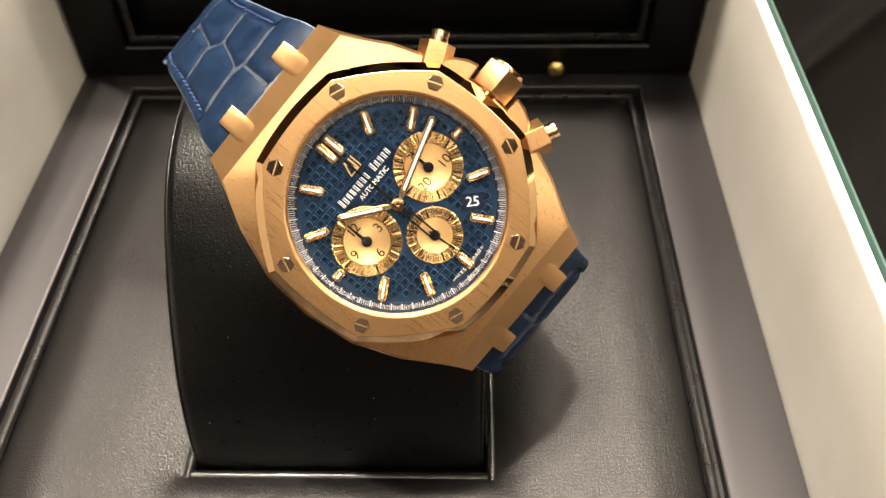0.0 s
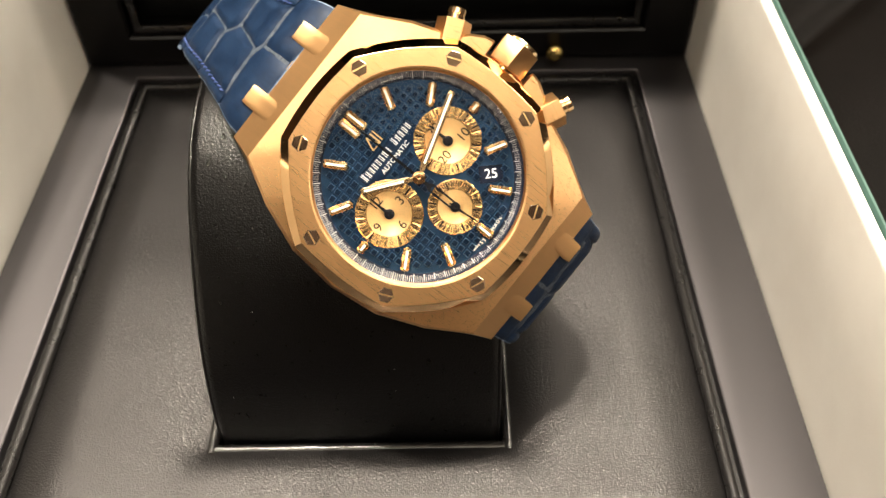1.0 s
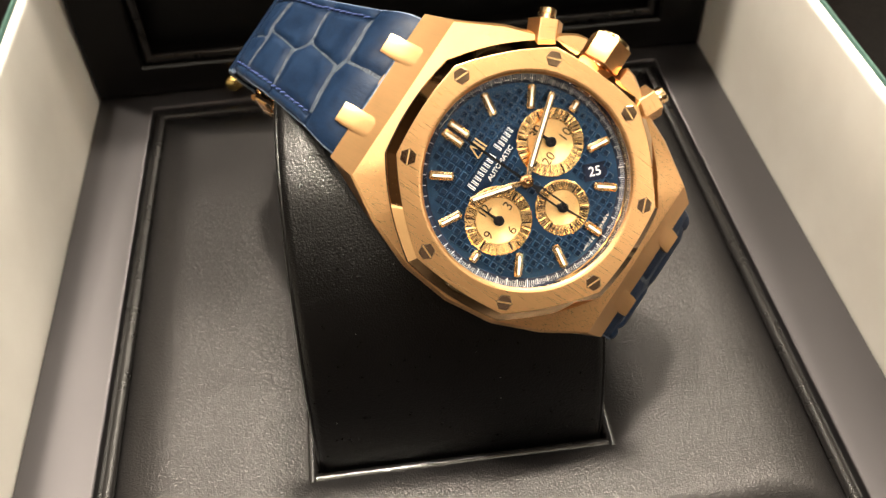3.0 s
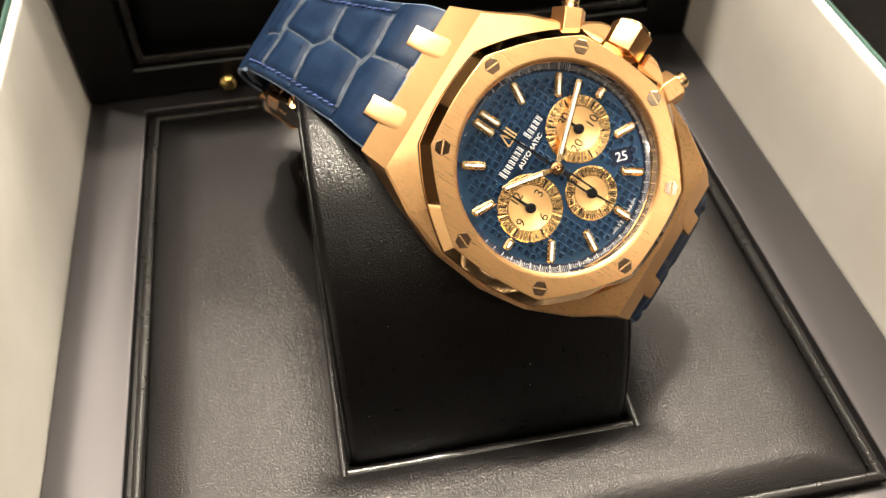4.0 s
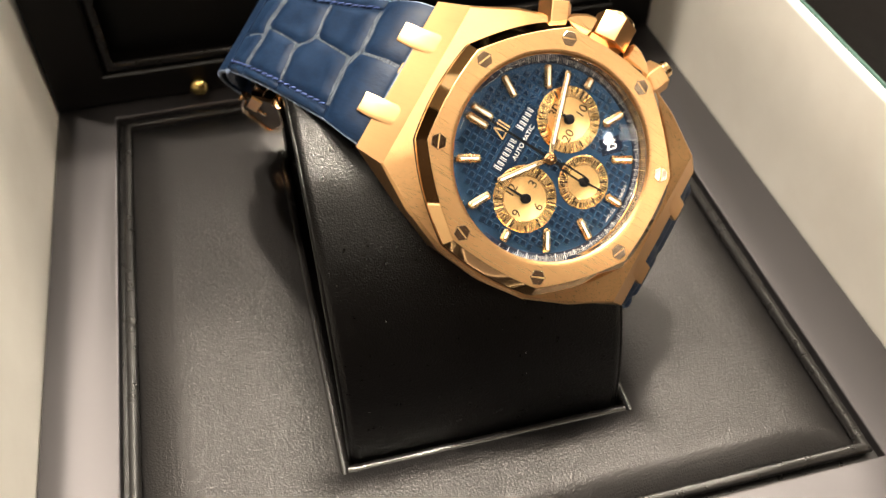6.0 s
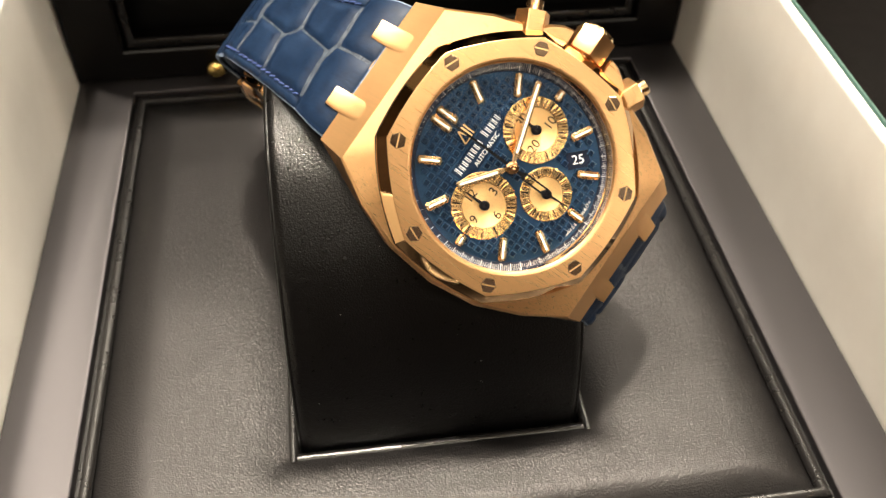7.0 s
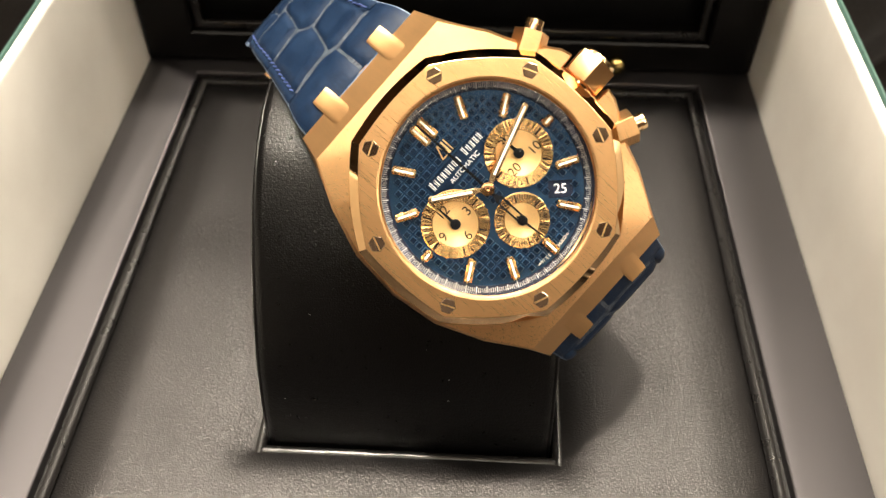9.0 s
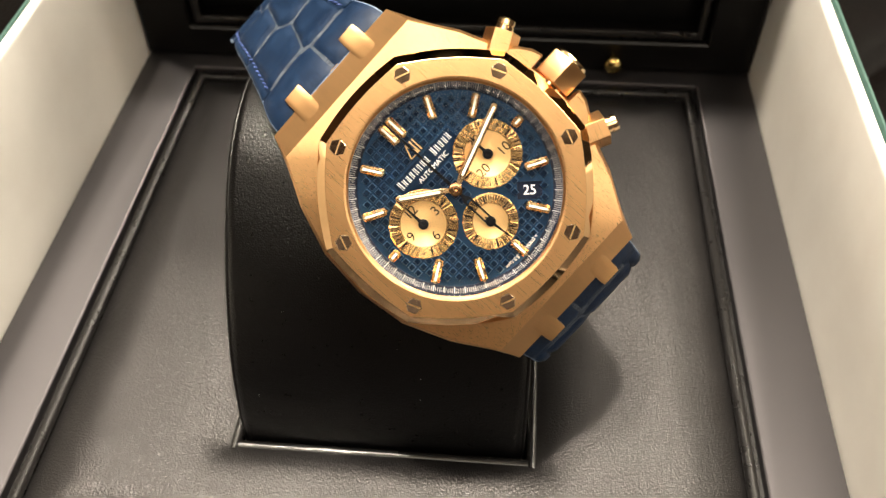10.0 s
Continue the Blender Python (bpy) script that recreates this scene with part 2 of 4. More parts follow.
def grown(rect, d):
    return rect[0] - d, rect[1] + d, rect[2] - d, rect[3] + d


def circle(r, z, n=64, cx=0.0, cy=0.0):
    return [(cx + r * math.cos(2 * math.pi * k / n), cy + r * math.sin(2 * math.pi * k / n), z) for k in range(n)]


def lathe(profile, n=64, cap0=False, cap1=False, cx=0.0, cy=0.0):
    return loft([circle(r, z, n, cx, cy) for r, z in profile], True, cap0, cap1)


def tube(points, r, n=10, closed=False):
    pts = [Vector(p) for p in points]
    loops = []
    m = len(pts)
    for i, p in enumerate(pts):
        a, b = (pts[i - 1], pts[(i + 1) % m]) if closed else (pts[max(i - 1, 0)], pts[min(i + 1, m - 1)])
        d = (b - a).normalized()
        side = d.cross(Vector((0, 0, 1)))
        side = side.normalized() if side.length > 1e-4 else Vector((1, 0, 0))
        up = side.cross(d)
        loops.append([p + r * (math.cos(2 * math.pi * k / n) * side + math.sin(2 * math.pi * k / n) * up) for k in range(n)])
    if closed:
        loops.append(loops[0])
    bm = loft(loops, True, not closed, not closed)
    bmesh.ops.remove_doubles(bm, verts=bm.verts, dist=1e-4)
    return bm


def box(x0, x1, y0, y1, z0, z1, bevel=0.0, seg=2):
    bm = bmesh.new()
    bmesh.ops.create_cube(bm, size=1.0)
    bm.transform(Matrix.Translation(((x0 + x1) / 2, (y0 + y1) / 2, (z0 + z1) / 2)) @ Matrix.Diagonal((x1 - x0, y1 - y0, z1 - z0, 1)))
    if bevel:
        bmesh.ops.bevel(bm, geom=list(bm.edges), offset=bevel, segments=seg, affect="EDGES", profile=0.6)
    return bm


def prism(outline, axis_from, axis_to, bevel=0.0):
    """A prism along x: outline in (y, z)."""
    bm = loft([[(axis_from, y, z) for y, z in outline], [(axis_to, y, z) for y, z in outline]], True, True, True)
    if bevel:
        bmesh.ops.bevel(bm, geom=list(bm.edges), offset=bevel, segments=2, affect="EDGES", profile=0.6)
    return bm


def spline(points, per=8):
    """Catmull-Rom through the points."""
    pts = [Vector(p) for p in points]
    pts = [2 * pts[0] - pts[1]] + pts + [2 * pts[-1] - pts[-2]]
    out = []
    for i in range(1, len(pts) - 2):
        a, b, c, d = pts[i - 1 : i + 3]
        for k in range(per):
            t = k / per
            out.append(0.5 * (2 * b + (c - a) * t + (2 * a - 5 * b + 4 * c - d) * t * t + (3 * b - a - 3 * c + d) * t ** 3))
    out.append(pts[-2])
    return out


def lettering(words, size, depth=0.02, align="CENTER"):
    cu = bpy.data.curves.new("lettering", "FONT")
    cu.body, cu.size, cu.extrude = words, size * MM, depth * MM
    cu.align_x, cu.align_y = align, "CENTER"
    ob = bpy.data.objects.new("lettering", cu)
    me = bpy.data.meshes.new_from_object(ob)
    bpy.data.objects.remove(ob)
    return me


# ---- room round the table ----
def room():
    x0, x1, y0, y1, z0, z1 = -2600, 2600, -2300, 2600, -764, 2100
    t = 100
    # unseen shell: walls dark for the metal's reflections, floor pale for bounce
    for name, b in (
        ("wall_north", (x0, x1, y1, y1 + t, z0, z1)), ("wall_south", (x0, x1, y0 - t, y0, z0, z1)),
        ("wall_east", (x1, x1 + t, y0, y1, z0, z1)), ("wall_west", (x0 - t, x0, y0, y1, z0, z1)),
    ):
        tagged(part(name, box(*b), DARK_WALL), "unseen dark wall, added for dark reflections", "wall", kind="structure")
    tagged(part("floor", box(x0, x1, y0, y1, z0 - t, z0), ROOM_FLOOR), "unseen pale floor, added for bounced light", "floor", kind="structure")
    tagged(part("ceiling", box(x0, x1, y0, y1, z1, z1 + t), ROOM_WALL), "warm white plastered ceiling with added light panels", "ceiling", kind="structure")
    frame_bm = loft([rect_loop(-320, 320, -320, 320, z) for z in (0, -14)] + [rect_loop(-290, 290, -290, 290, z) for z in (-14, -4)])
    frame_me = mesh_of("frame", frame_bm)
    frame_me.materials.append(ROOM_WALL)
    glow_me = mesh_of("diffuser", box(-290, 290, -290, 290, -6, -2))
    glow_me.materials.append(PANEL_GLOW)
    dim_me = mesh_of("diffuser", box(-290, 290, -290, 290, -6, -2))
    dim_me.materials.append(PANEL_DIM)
    # panels added out of view: front row for the gold, others over LAMPS
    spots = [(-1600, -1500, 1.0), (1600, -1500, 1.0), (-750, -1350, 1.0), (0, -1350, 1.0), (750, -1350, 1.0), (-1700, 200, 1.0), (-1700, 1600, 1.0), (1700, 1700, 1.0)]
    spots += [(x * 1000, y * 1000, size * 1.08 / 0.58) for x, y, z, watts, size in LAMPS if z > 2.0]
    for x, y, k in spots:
        light = empty("added_light_panel", pose(x * MM, y * MM, z1 * MM) @ Matrix.Diagonal((k, k, 1, 1)))
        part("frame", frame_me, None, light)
        part("diffuser", glow_me if y == -1350 else dim_me, None, light, "glowing warm white face of an added panel")
        tagged(light, "square light panel with white frame, added out of view", "ceiling light", "ceiling lights")
    ring_me = mesh_of("housing", lathe([(20, 60), (62, 60), (66, 55), (66, 0), (56, -6), (52, 0), (50, 30)], 32, True), 40)
    ring_me.materials.append(LID_BLACK)
    for x, y, z, watts, size in LAMPS:
        if z < 2.0:
            spot = empty("wall_spotlight", look((x, y, z), (0.01, 0.02, 0.03)))
            part("housing", ring_me, None, spot, "black round housing")
            tagged(spot, "small black wall spotlight, switched on", "spotlight", "wall spotlights")


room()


def table():
    top = empty("leather_table", pose(0, 0, 0))
    bm = bmesh.new()
    nx = ny = 260
    x0, x1, y0, y1 = -420.0, 420.0, -330.0, 430.0
    grid = []
    for j in range(ny + 1):
        row = []
        for i in range(nx + 1):
            x, y = x0 + (x1 - x0) * i / nx, y0 + (y1 - y0) * j / ny
            u, v = (y - x - 21.2) / 160.0, (x + y - 440.0) / 340.0
            seam = min(abs(u - round(u)) * 113.0, abs(v - round(v)) * 240.0)
            z = -14.0 - 3.2 * math.exp(-((seam / 2.6) ** 2)) - 2.2 * math.exp(-seam / 12.0) + 0.5 * noise.noise(Vector((x / 40.0, y / 40.0, 0)))
            z = min(z, -14.0)
            row.append(bm.verts.new((x, y, z)))
        grid.append(row)
    for j in range(ny):
        for i in range(nx):
            bm.faces.new((grid[j][i], grid[j][i + 1], grid[j + 1][i + 1], grid[j + 1][i]))
    part("tabletop", bm, SOFA_LEATHER, top, "black-brown quilted leather with sewn seams", smooth=80)
    part("body", box(-420, 420, -330, 430, -90, -22, 6), SOFA_LEATHER, top)
    leg = mesh_of("leg", box(-25, 25, -25, 25, -764, -90, 3))
    leg.materials.append(LID_BLACK)
    for x in (-380, 380):
        for y in (-290, 390):
            part("leg", leg, None, top, at=Matrix.Translation((x, y, 0)))
    tagged(top, "black-brown quilted leather display table", "table")


table()

# ---- outer box ----
INNER = (-73.9, 78.1, -54.0, 131.0)


def outer_box():
    ob = empty("outer_box", pose(0, 0, -0.014))
    up = Matrix.Translation((0, 0, 14))
    def u_wall(prof):
        """Walls at both sides and the back, open at the front; prof: distance outwards and height."""
        loops = []
        for d, z in prof:
            x0, x1, y0, y1 = INNER
            loops.append([(x1 + d, y0, z), (x1 + d, y1 + d, z), (x0 - d, y1 + d, z), (x0 - d, y0, z)])
        bm = loft(loops + loops[:1], False)
        bmesh.ops.remove_doubles(bm, verts=bm.verts, dist=1e-4)
        bmesh.ops.holes_fill(bm, edges=[e for e in bm.edges if e.is_boundary])
        return bm

    prof = [(0.0, -11.0), (0.0, 0.0), (0.6, 20.0), (1.15, 37.3), (1.3, 37.9), (1.6, 38.25), (2.0, 38.4), (2.6, 38.4), (2.95, 38.2), (3.1, 37.6), (2.2, -11.0)]
    part("lining", u_wall(prof), PAPER, ob, "cream white paper lining", smooth=50, at=up)
    prof = [(2.25, -13.0), (3.15, 35.9), (3.5, 36.2), (3.8, 36.3), (4.05, 37.3), (4.3, 37.6), (4.7, 37.6), (4.95, 37.2), (5.0, 36.6), (4.0, -13.5)]
    part("shell", u_wall(prof), TEAL, ob, "teal green outer shell", smooth=50, at=up)
    part("base", box(INNER[0] - 4.0, INNER[1] + 4.0, INNER[2], INNER[3] + 4.0, -14.0, -10.5), TEAL, ob, at=up)
    tagged(ob, "teal green cardboard box with cream white lining", "box")


outer_box()

# ---- presentation box with tray and upright lid ----
PAD = (-57.1, 61.6, -16.2, 102.2)
SLOT = (-24.0, 26.4, 0.0, 84.0)


def smooth_step(a):
    a = min(max(a, 0.0), 1.0)
    return a * a * (3 - 2 * a)


def pad_height(x, y):
    """A pillow that swells from the piping, sooner at the front, and sinks a little round the slot."""
    d = min(x - PAD[0], PAD[1] - x, (y - PAD[2]) * 1.8, PAD[3] - y)
    dx, dy = max(SLOT[0] - x, x - SLOT[1], 0.0), max(SLOT[2] - y, y - SLOT[3], 0.0)
    s, side = math.hypot(dx, dy), dx / (dx + dy + 3.0)
    a, b = min(d / 11.0, 1.0), max(1 - s / (6.5 + 5.0 * side), 0.0)
    h = -1.05 + 3.0 * (1 - (1 - a) ** 2) - (1.5 + 0.4 * side) * b * b
    return h + 0.25 * noise.noise(Vector((x / 21.0, y / 21.0, 3.0)))


def tray_pad():
    xs = sorted({round(PAD[0] + (PAD[1] - PAD[0]) * k / 100, 3) for k in range(101)} | {SLOT[0], SLOT[1]})
    ys = sorted({round(PAD[2] + (PAD[3] - PAD[2]) * k / 100, 3) for k in range(101)} | {SLOT[2], SLOT[3]})
    bm = bmesh.new()
    vs = {}
    for i, x in enumerate(xs):
        for j, y in enumerate(ys):
            vs[i, j] = bm.verts.new((x, y, pad_height(x, y)))
    for i in range(len(xs) - 1):
        for j in range(len(ys) - 1):
            cx, cy = (xs[i] + xs[i + 1]) / 2, (ys[j] + ys[j + 1]) / 2
            if SLOT[0] < cx < SLOT[1] and SLOT[2] < cy < SLOT[3]:
                continue
            bm.faces.new((vs[i, j], vs[i + 1, j], vs[i + 1, j + 1], vs[i, j + 1]))
    for v in [v for v in bm.verts if not v.link_faces]:
        bm.verts.remove(v)
    return bm


def half_pipe(rect, r, z, steps=8):
    """A rounded bead that runs round a rectangle, mitred at the corners; rect: its middle line."""
    loops = []
    for k in range(steps + 1):
        a = math.pi * (1.15 * k / steps - 0.075)
        loops.append(rect_loop(*grown(rect, -r * math.cos(a)), z + r * math.sin(a)))
    return loft(loops)


def presentation_box():
    ob = empty("presentation_box", pose(0, 0, -0.0105))
    up = Matrix.Translation((0, 0, 10.5))
    outer = (-73.6, 77.8, -53.7, 126.8)
    inner = (PAD[0] - 3.1, PAD[1] + 3.1, PAD[2] - 3.4, PAD[3] + 4.3)
    prof = [(inner, -2.0), (inner, 0.1), (grown(inner, 0.15), 0.35), (grown(inner, 0.5), 0.5), (grown(outer, -0.6), 0.5), (grown(outer, -0.1), 0.3), (outer, -0.4), (outer, -10.3)]
    part("tray_frame", loft([rect_loop(*r, z) for r, z in prof]), LACQUER, ob, "black satin lacquered rim", smooth=50, at=up)
    part("tray_floor", box(PAD[0] - 6, PAD[1] + 6, PAD[2] - 6, PAD[3] + 6, -10.4, -7.5), LID_BLACK, ob, at=up)
    part("tray_pad", tray_pad(), PAD_LEATHER, ob, "padded black leather lining", smooth=80, at=up)
    gap = [(grown(PAD, -0.4), -1.5), (grown(PAD, 2.0), -1.7), (grown(inner, 0.1), -1.7)]
    part("tray_channel", loft([rect_loop(*r, z) for r, z in gap]), PIPING, ob, at=up)
    part("tray_piping", half_pipe((PAD[0] - 0.95, PAD[1] + 0.95, PAD[2] - 0.95, PAD[3] + 1.5), 1.0, -0.4), PIPING, ob, "black leather piping", smooth=60, at=up)
    # slot for the cuff, with its own piping
    prof = [(SLOT, -1.4), (grown(SLOT, -0.6), -2.0), (grown(SLOT, -0.6), -7.4)]
    part("slot_wall", loft([rect_loop(*r, z) for r, z in prof]), PIPING, ob, at=up)
    for name, a, b in (("front", (SLOT[0] + 0.6, SLOT[2]), (SLOT[1] - 0.6, SLOT[2])), ("back", (SLOT[0], SLOT[3]), (SLOT[1], SLOT[3])), ("l", (SLOT[0], SLOT[2] - 0.9), (SLOT[0], SLOT[3])), ("r", (SLOT[1], SLOT[2] - 0.9), (SLOT[1], SLOT[3]))):
        pts = [(a[0] + (b[0] - a[0]) * k / 24, a[1] + (b[1] - a[1]) * k / 24, -0.05 + 0.10 * noise.noise(Vector((k * 0.6, len(name), 1)))) for k in range(25)]
        part("slot_piping", tube(pts, 1.0, 12), GLOSS_PIPING, ob, smooth=60, at=up)
    # lid, standing upright at the back
    def standing(*loops):
        return [[(x, y, z) for x, z, y in lp] for lp in loops]

    opening = (-61.0, 66.2, 8.8, 118.0)
    lid = part("lid", loft(standing(
        rect_loop(*grown(opening, -2.5), 117.5), rect_loop(*opening, 117.5), rect_loop(*opening, 111.8), rect_loop(*grown(opening, 0.4), 111.4),
        rect_loop(-73.0, 77.2, 1.2, 127.0, 111.4), rect_loop(-73.6, 77.8, 0.7, 128.0, 112.0), rect_loop(-73.6, 77.8, 0.7, 128.0, 127.0)), True, False, True), LID_BLACK, ob, "black lacquered lid standing open", at=up)
    part("lid_panel", loft(standing(rect_loop(*grown(opening, -2.4), 117.4), rect_loop(*grown(opening, -3.4), 116.8), rect_loop(*grown(opening, -11.0), 116.2)), True, False, True), LID_LEATHER, lid, "black leather lid lining", smooth=60)
    loops = []
    for k in range(9):
        a = math.pi * (1.3 * k / 8 - 0.15)
        loops.append([(x, 113.4 - 1.05 * math.sin(a), z - 0.4) for x, z, y in rect_loop(*grown(grown(opening, -1.5), -1.05 * math.cos(a)), 0)])
    part("lid_piping", loft(loops), PIPING, lid, smooth=60)
    stud = mesh_of("stud", lathe([(1.3, -0.2), (1.3, 0.7), (1.7, 1.0), (2.15, 1.7), (2.3, 2.5), (2.1, 3.3), (1.5, 4.0), (0.7, 4.3), (0.05, 4.35)], 24, True, True), 40)
    stud.materials.append(BRASS)
    for x in (-39.9, 44.2):
        part("stud", stud, None, ob, "polished brass stud", at=up @ Matrix.Translation((x, 111.4, 4.1)) @ Matrix.Rotation(math.pi / 2, 4, "X"))
    tagged(ob, "black leather-lined presentation box with upright lid", "box")


presentation_box()

# ---- cuff that carries the watch ----
ARCH = [(1.1, -6.5), (1.25, 0.0), (2.0, 7.5), (5.0, 19.0), (11.6, 31.6), (20.4, 42.0), (29.0, 47.0), (38.5, 48.4), (48.0, 46.6), (60.0, 38.5), (72.0, 23.0), (80.5, 8.0), (82.6, 0.0), (83.0, -6.5)]


def watch_cuff():
    ob = empty("watch_cuff", pose(0, 0, -0.007))
    up = Matrix.Translation((0, 0, 7.0))
    line = spline([(0, y, z) for y, z in ARCH], 6)
    thick = 5.0
    loops, inside, beads = [], [], ([], [])
    for i, p in enumerate(line):
        a, b = line[max(i - 1, 0)], line[min(i + 1, len(line) - 1)]
        d = (b - a).normalized()
        nrm = Vector((0, -d.z, d.y))
        x0, x1 = -22.8, 24.9
        rim = ((x0 + 1.6, 0.0), (x0 + 0.5, 0.4), (x0, 1.4), (x0, thick), (x1, thick), (x1, 1.4), (x1 - 0.5, 0.4), (x1 - 1.6, 0.0))
        sec = [(x, (p - nrm * e).y, (p - nrm * e).z) for x, e in rim]
        loops.append(sec)
        inside.append([(x, (p - nrm * e).y, (p - nrm * e).z) for x, e in ((x0 + 0.8, thick - 0.4), (x0 + 0.8, thick + 0.8), (x1 - 0.8, thick + 0.8), (x1 - 0.8, thick - 0.4))])
        for bead, x in ((beads[0], x0 + 0.25), (beads[1], x1 - 0.25)):
            bead.append((x, (p - nrm * 0.9).y, (p - nrm * 0.9).z))
    part("cover", loft(loops, True, True, True), BLACK_LEATHER, ob, "black pebbled leather cover", smooth=50, at=up)
    part("inner_lining", loft(inside, True, True, True), PIPING, ob, smooth=50, at=up)
    for bead in beads:
        part("edge_piping", tube(bead, 0.4, 8), BLACK_LEATHER, ob, smooth=60, at=up)
    tagged(ob, "arched cuff covered in black pebbled leather, set in the tray", "watch cuff")


watch_cuff()


def dust():
    rnd = random.Random(12)
    line = spline([(0, y, z) for y, z in ARCH], 6)
    bm = bmesh.new()
    for _ in range(16):
        i = rnd.randint(14, 40)
        p, q = line[i], line[i + 1]
        p = p.lerp(q, rnd.random())
        r, x = rnd.uniform(0.03, 0.07), rnd.uniform(-20, 22)
        bmesh.ops.create_icosphere(bm, subdivisions=1, radius=r, matrix=Matrix.Translation((x, p.y - 0.04, p.z + 0.04)) @ Matrix.Diagonal((rnd.uniform(1, 2.2), 1, 1, 1)))
    tagged(part("dust_specks", bm, PAPER, None), "tiny pale dust specks on the black cuff", "dust", kind="stuff")


dust()

# ---- wristwatch ----
XW, YW, ZW = Vector((0.6388, 0.5365, 0.5515)), Vector((-0.7652, 0.3688, 0.5277)), Vector((0.0798, -0.7591, 0.6461))
CENTRE = Vector((12.854, 13.440, 49.614))
WATCH = Matrix.Translation(CENTRE * MM) @ Matrix((XW, YW, ZW)).transposed().to_4x4()


def bowed(theta, apothem, bow):
    """Radius of an octagon with flats at 12 and 3 whose sides are bowed outwards."""
    a = (math.degrees(theta) % 45.0)
    a = a - 45.0 if a > 22.5 else a
    return apothem / math.cos(radians(a)) + bow * (1 - (a / 22.5) ** 2)


def octagon(apothem, bow, z, n=160):
    return [(bowed(2 * math.pi * k / n, apothem, bow) * math.cos(2 * math.pi * k / n), bowed(2 * math.pi * k / n, apothem, bow) * math.sin(2 * math.pi * k / n), z) for k in range(n)]


def case_loop(pts, zs, per=6):
    """pts: outline of the quarter from 12 to 3 with heights zs; mirrored all round."""
    q = []
    for (a, za), (b, zb) in zip(zip(pts, zs), zip(pts[1:], zs[1:])):
        for k in range(per):
            t = k / per
            q.append((a[0] + (b[0] - a[0]) * t, a[1] + (b[1] - a[1]) * t, za + (zb - za) * t))
    q.append((*pts[-1], zs[-1]))
    out = list(q)
    out += [(x, -y, z) for x, y, z in reversed(q[:-1])]
    out += [(-x, -y, z) for x, y, z in q[1:]]
    out += [(-x, y, z) for x, y, z in reversed(q[1:-1])]
    return out


def wristwatch():
    w = empty("wristwatch", WATCH)
    # case
    top_in = [(0, 16.5), (7.5, 16.5), (13.0, 13.0), (16.0, 7.2), (16.6, 0)]
    top = [(0, 20.7), (12.75, 20.7), (16.3, 14.4), (19.0, 7.4), (19.9, 0)]
    cham = [(0, 20.9), (12.95, 20.9), (16.75, 14.6), (19.55, 7.5), (20.4, 0)]
    low = [(0, 24.6), (12.25, 24.5), (16.4, 15.5), (19.3, 8.0), (20.1, 0)]
    low2 = [(0, 24.4), (12.0, 24.3), (15.8, 15.4), (18.6, 8.0), (19.4, 0)]
    case = part("case", loft([
        case_loop(top_in, [-3.0, -3.0, -2.8, -2.6, -2.6]), case_loop(top, [-3.5, -3.5, -3.2, -2.95, -2.95]), case_loop(cham, [-3.75, -3.8, -3.9, -3.9, -3.9]),
        case_loop(low, [-8.0, -8.0, -8.4, -8.6, -8.6]), case_loop(low2, [-9.2, -9.2, -9.8, -10.2, -10.2])], True, False, True), GOLD_BRUSH, w, "brushed rose gold case", smooth=24)
    me = case.data
    me.materials.append(GOLD_SLOPE)
    for f in me.polygons:
        c, nz = f.center / MM, f.normal
        if abs(nz.y) > 0.5 and abs(c.y) > 20.8 and nz.z > 0.1:
            f.material_index = 1
    part("case_back", lathe([(16.8, -10.0), (16.8, -10.8), (16.0, -11.3)], 48, True, True), GOLD_POLISH, w, smooth=40)
    # tabs that grip the strap
    for sy, prof in (
        (1, [(21.9, -4.98), (23.1, -6.28), (24.5, -7.7), (25.7, -8.45), (26.9, -9.05)]),
        (-1, [(22.3, -5.44), (23.5, -6.82), (24.8, -8.25), (25.9, -9.3), (26.8, -10.1)]),
    ):
        bm = bmesh.new()
        rows = []
        for y, z in prof:
            up1 = 0.02 + 0.10 * smooth_step((y - 22.2) / 2.0)
            hw = 1.62 - 0.12 * smooth_step((y - 26.0) / 0.9)
            rows.append([bm.verts.new(p) for p in ((-hw, y, z - 2.4), (-hw, y, z + up1 - 0.05), (-hw + 0.12, y, z + up1), (-0.7, y, z + up1 + 0.05), (0.7, y, z + up1 + 0.05), (hw - 0.12, y, z + up1), (hw, y, z + up1 - 0.05), (hw, y, z - 2.4))])
        for a, b in zip(rows, rows[1:]):
            for k in range(7):
                bm.faces.new((a[k], a[k + 1], b[k + 1], b[k]))
        bm.faces.new(rows[0])
        bm.faces.new(rows[-1])
        tab_me = mesh_of("strap_tab", bm, 40)
        tab_me.materials.append(GOLD_SLOPE)
        for sx in (-5.9, 5.9):
            part("strap_tab", tab_me, None, w, at=Matrix.Translation((sx, 0, 0)) if sy > 0 else Matrix.Translation((sx, 0, 0)) @ Matrix.Rotation(math.pi, 4, "Z"))
    # bezel
    bezel = part("bezel", loft([circle(14.95, -0.35, 160), circle(15.2, -0.08, 160), circle(15.55, 0.0, 160), octagon(17.40, 0.55, -0.02), octagon(17.47, 0.55, -0.06)]), GOLD_BRUSH, w, "brushed rose gold octagonal bezel", smooth=8)
    part("chamfer", loft([octagon(17.47, 0.55, -0.06), octagon(18.58, 0.78, -1.75), octagon(18.62, 0.78, -1.85), octagon(18.60, 0.78, -2.8), octagon(18.2, 0.78, -3.3)]), GOLD_POLISH, bezel, "mirror-polished bevel", smooth=8)
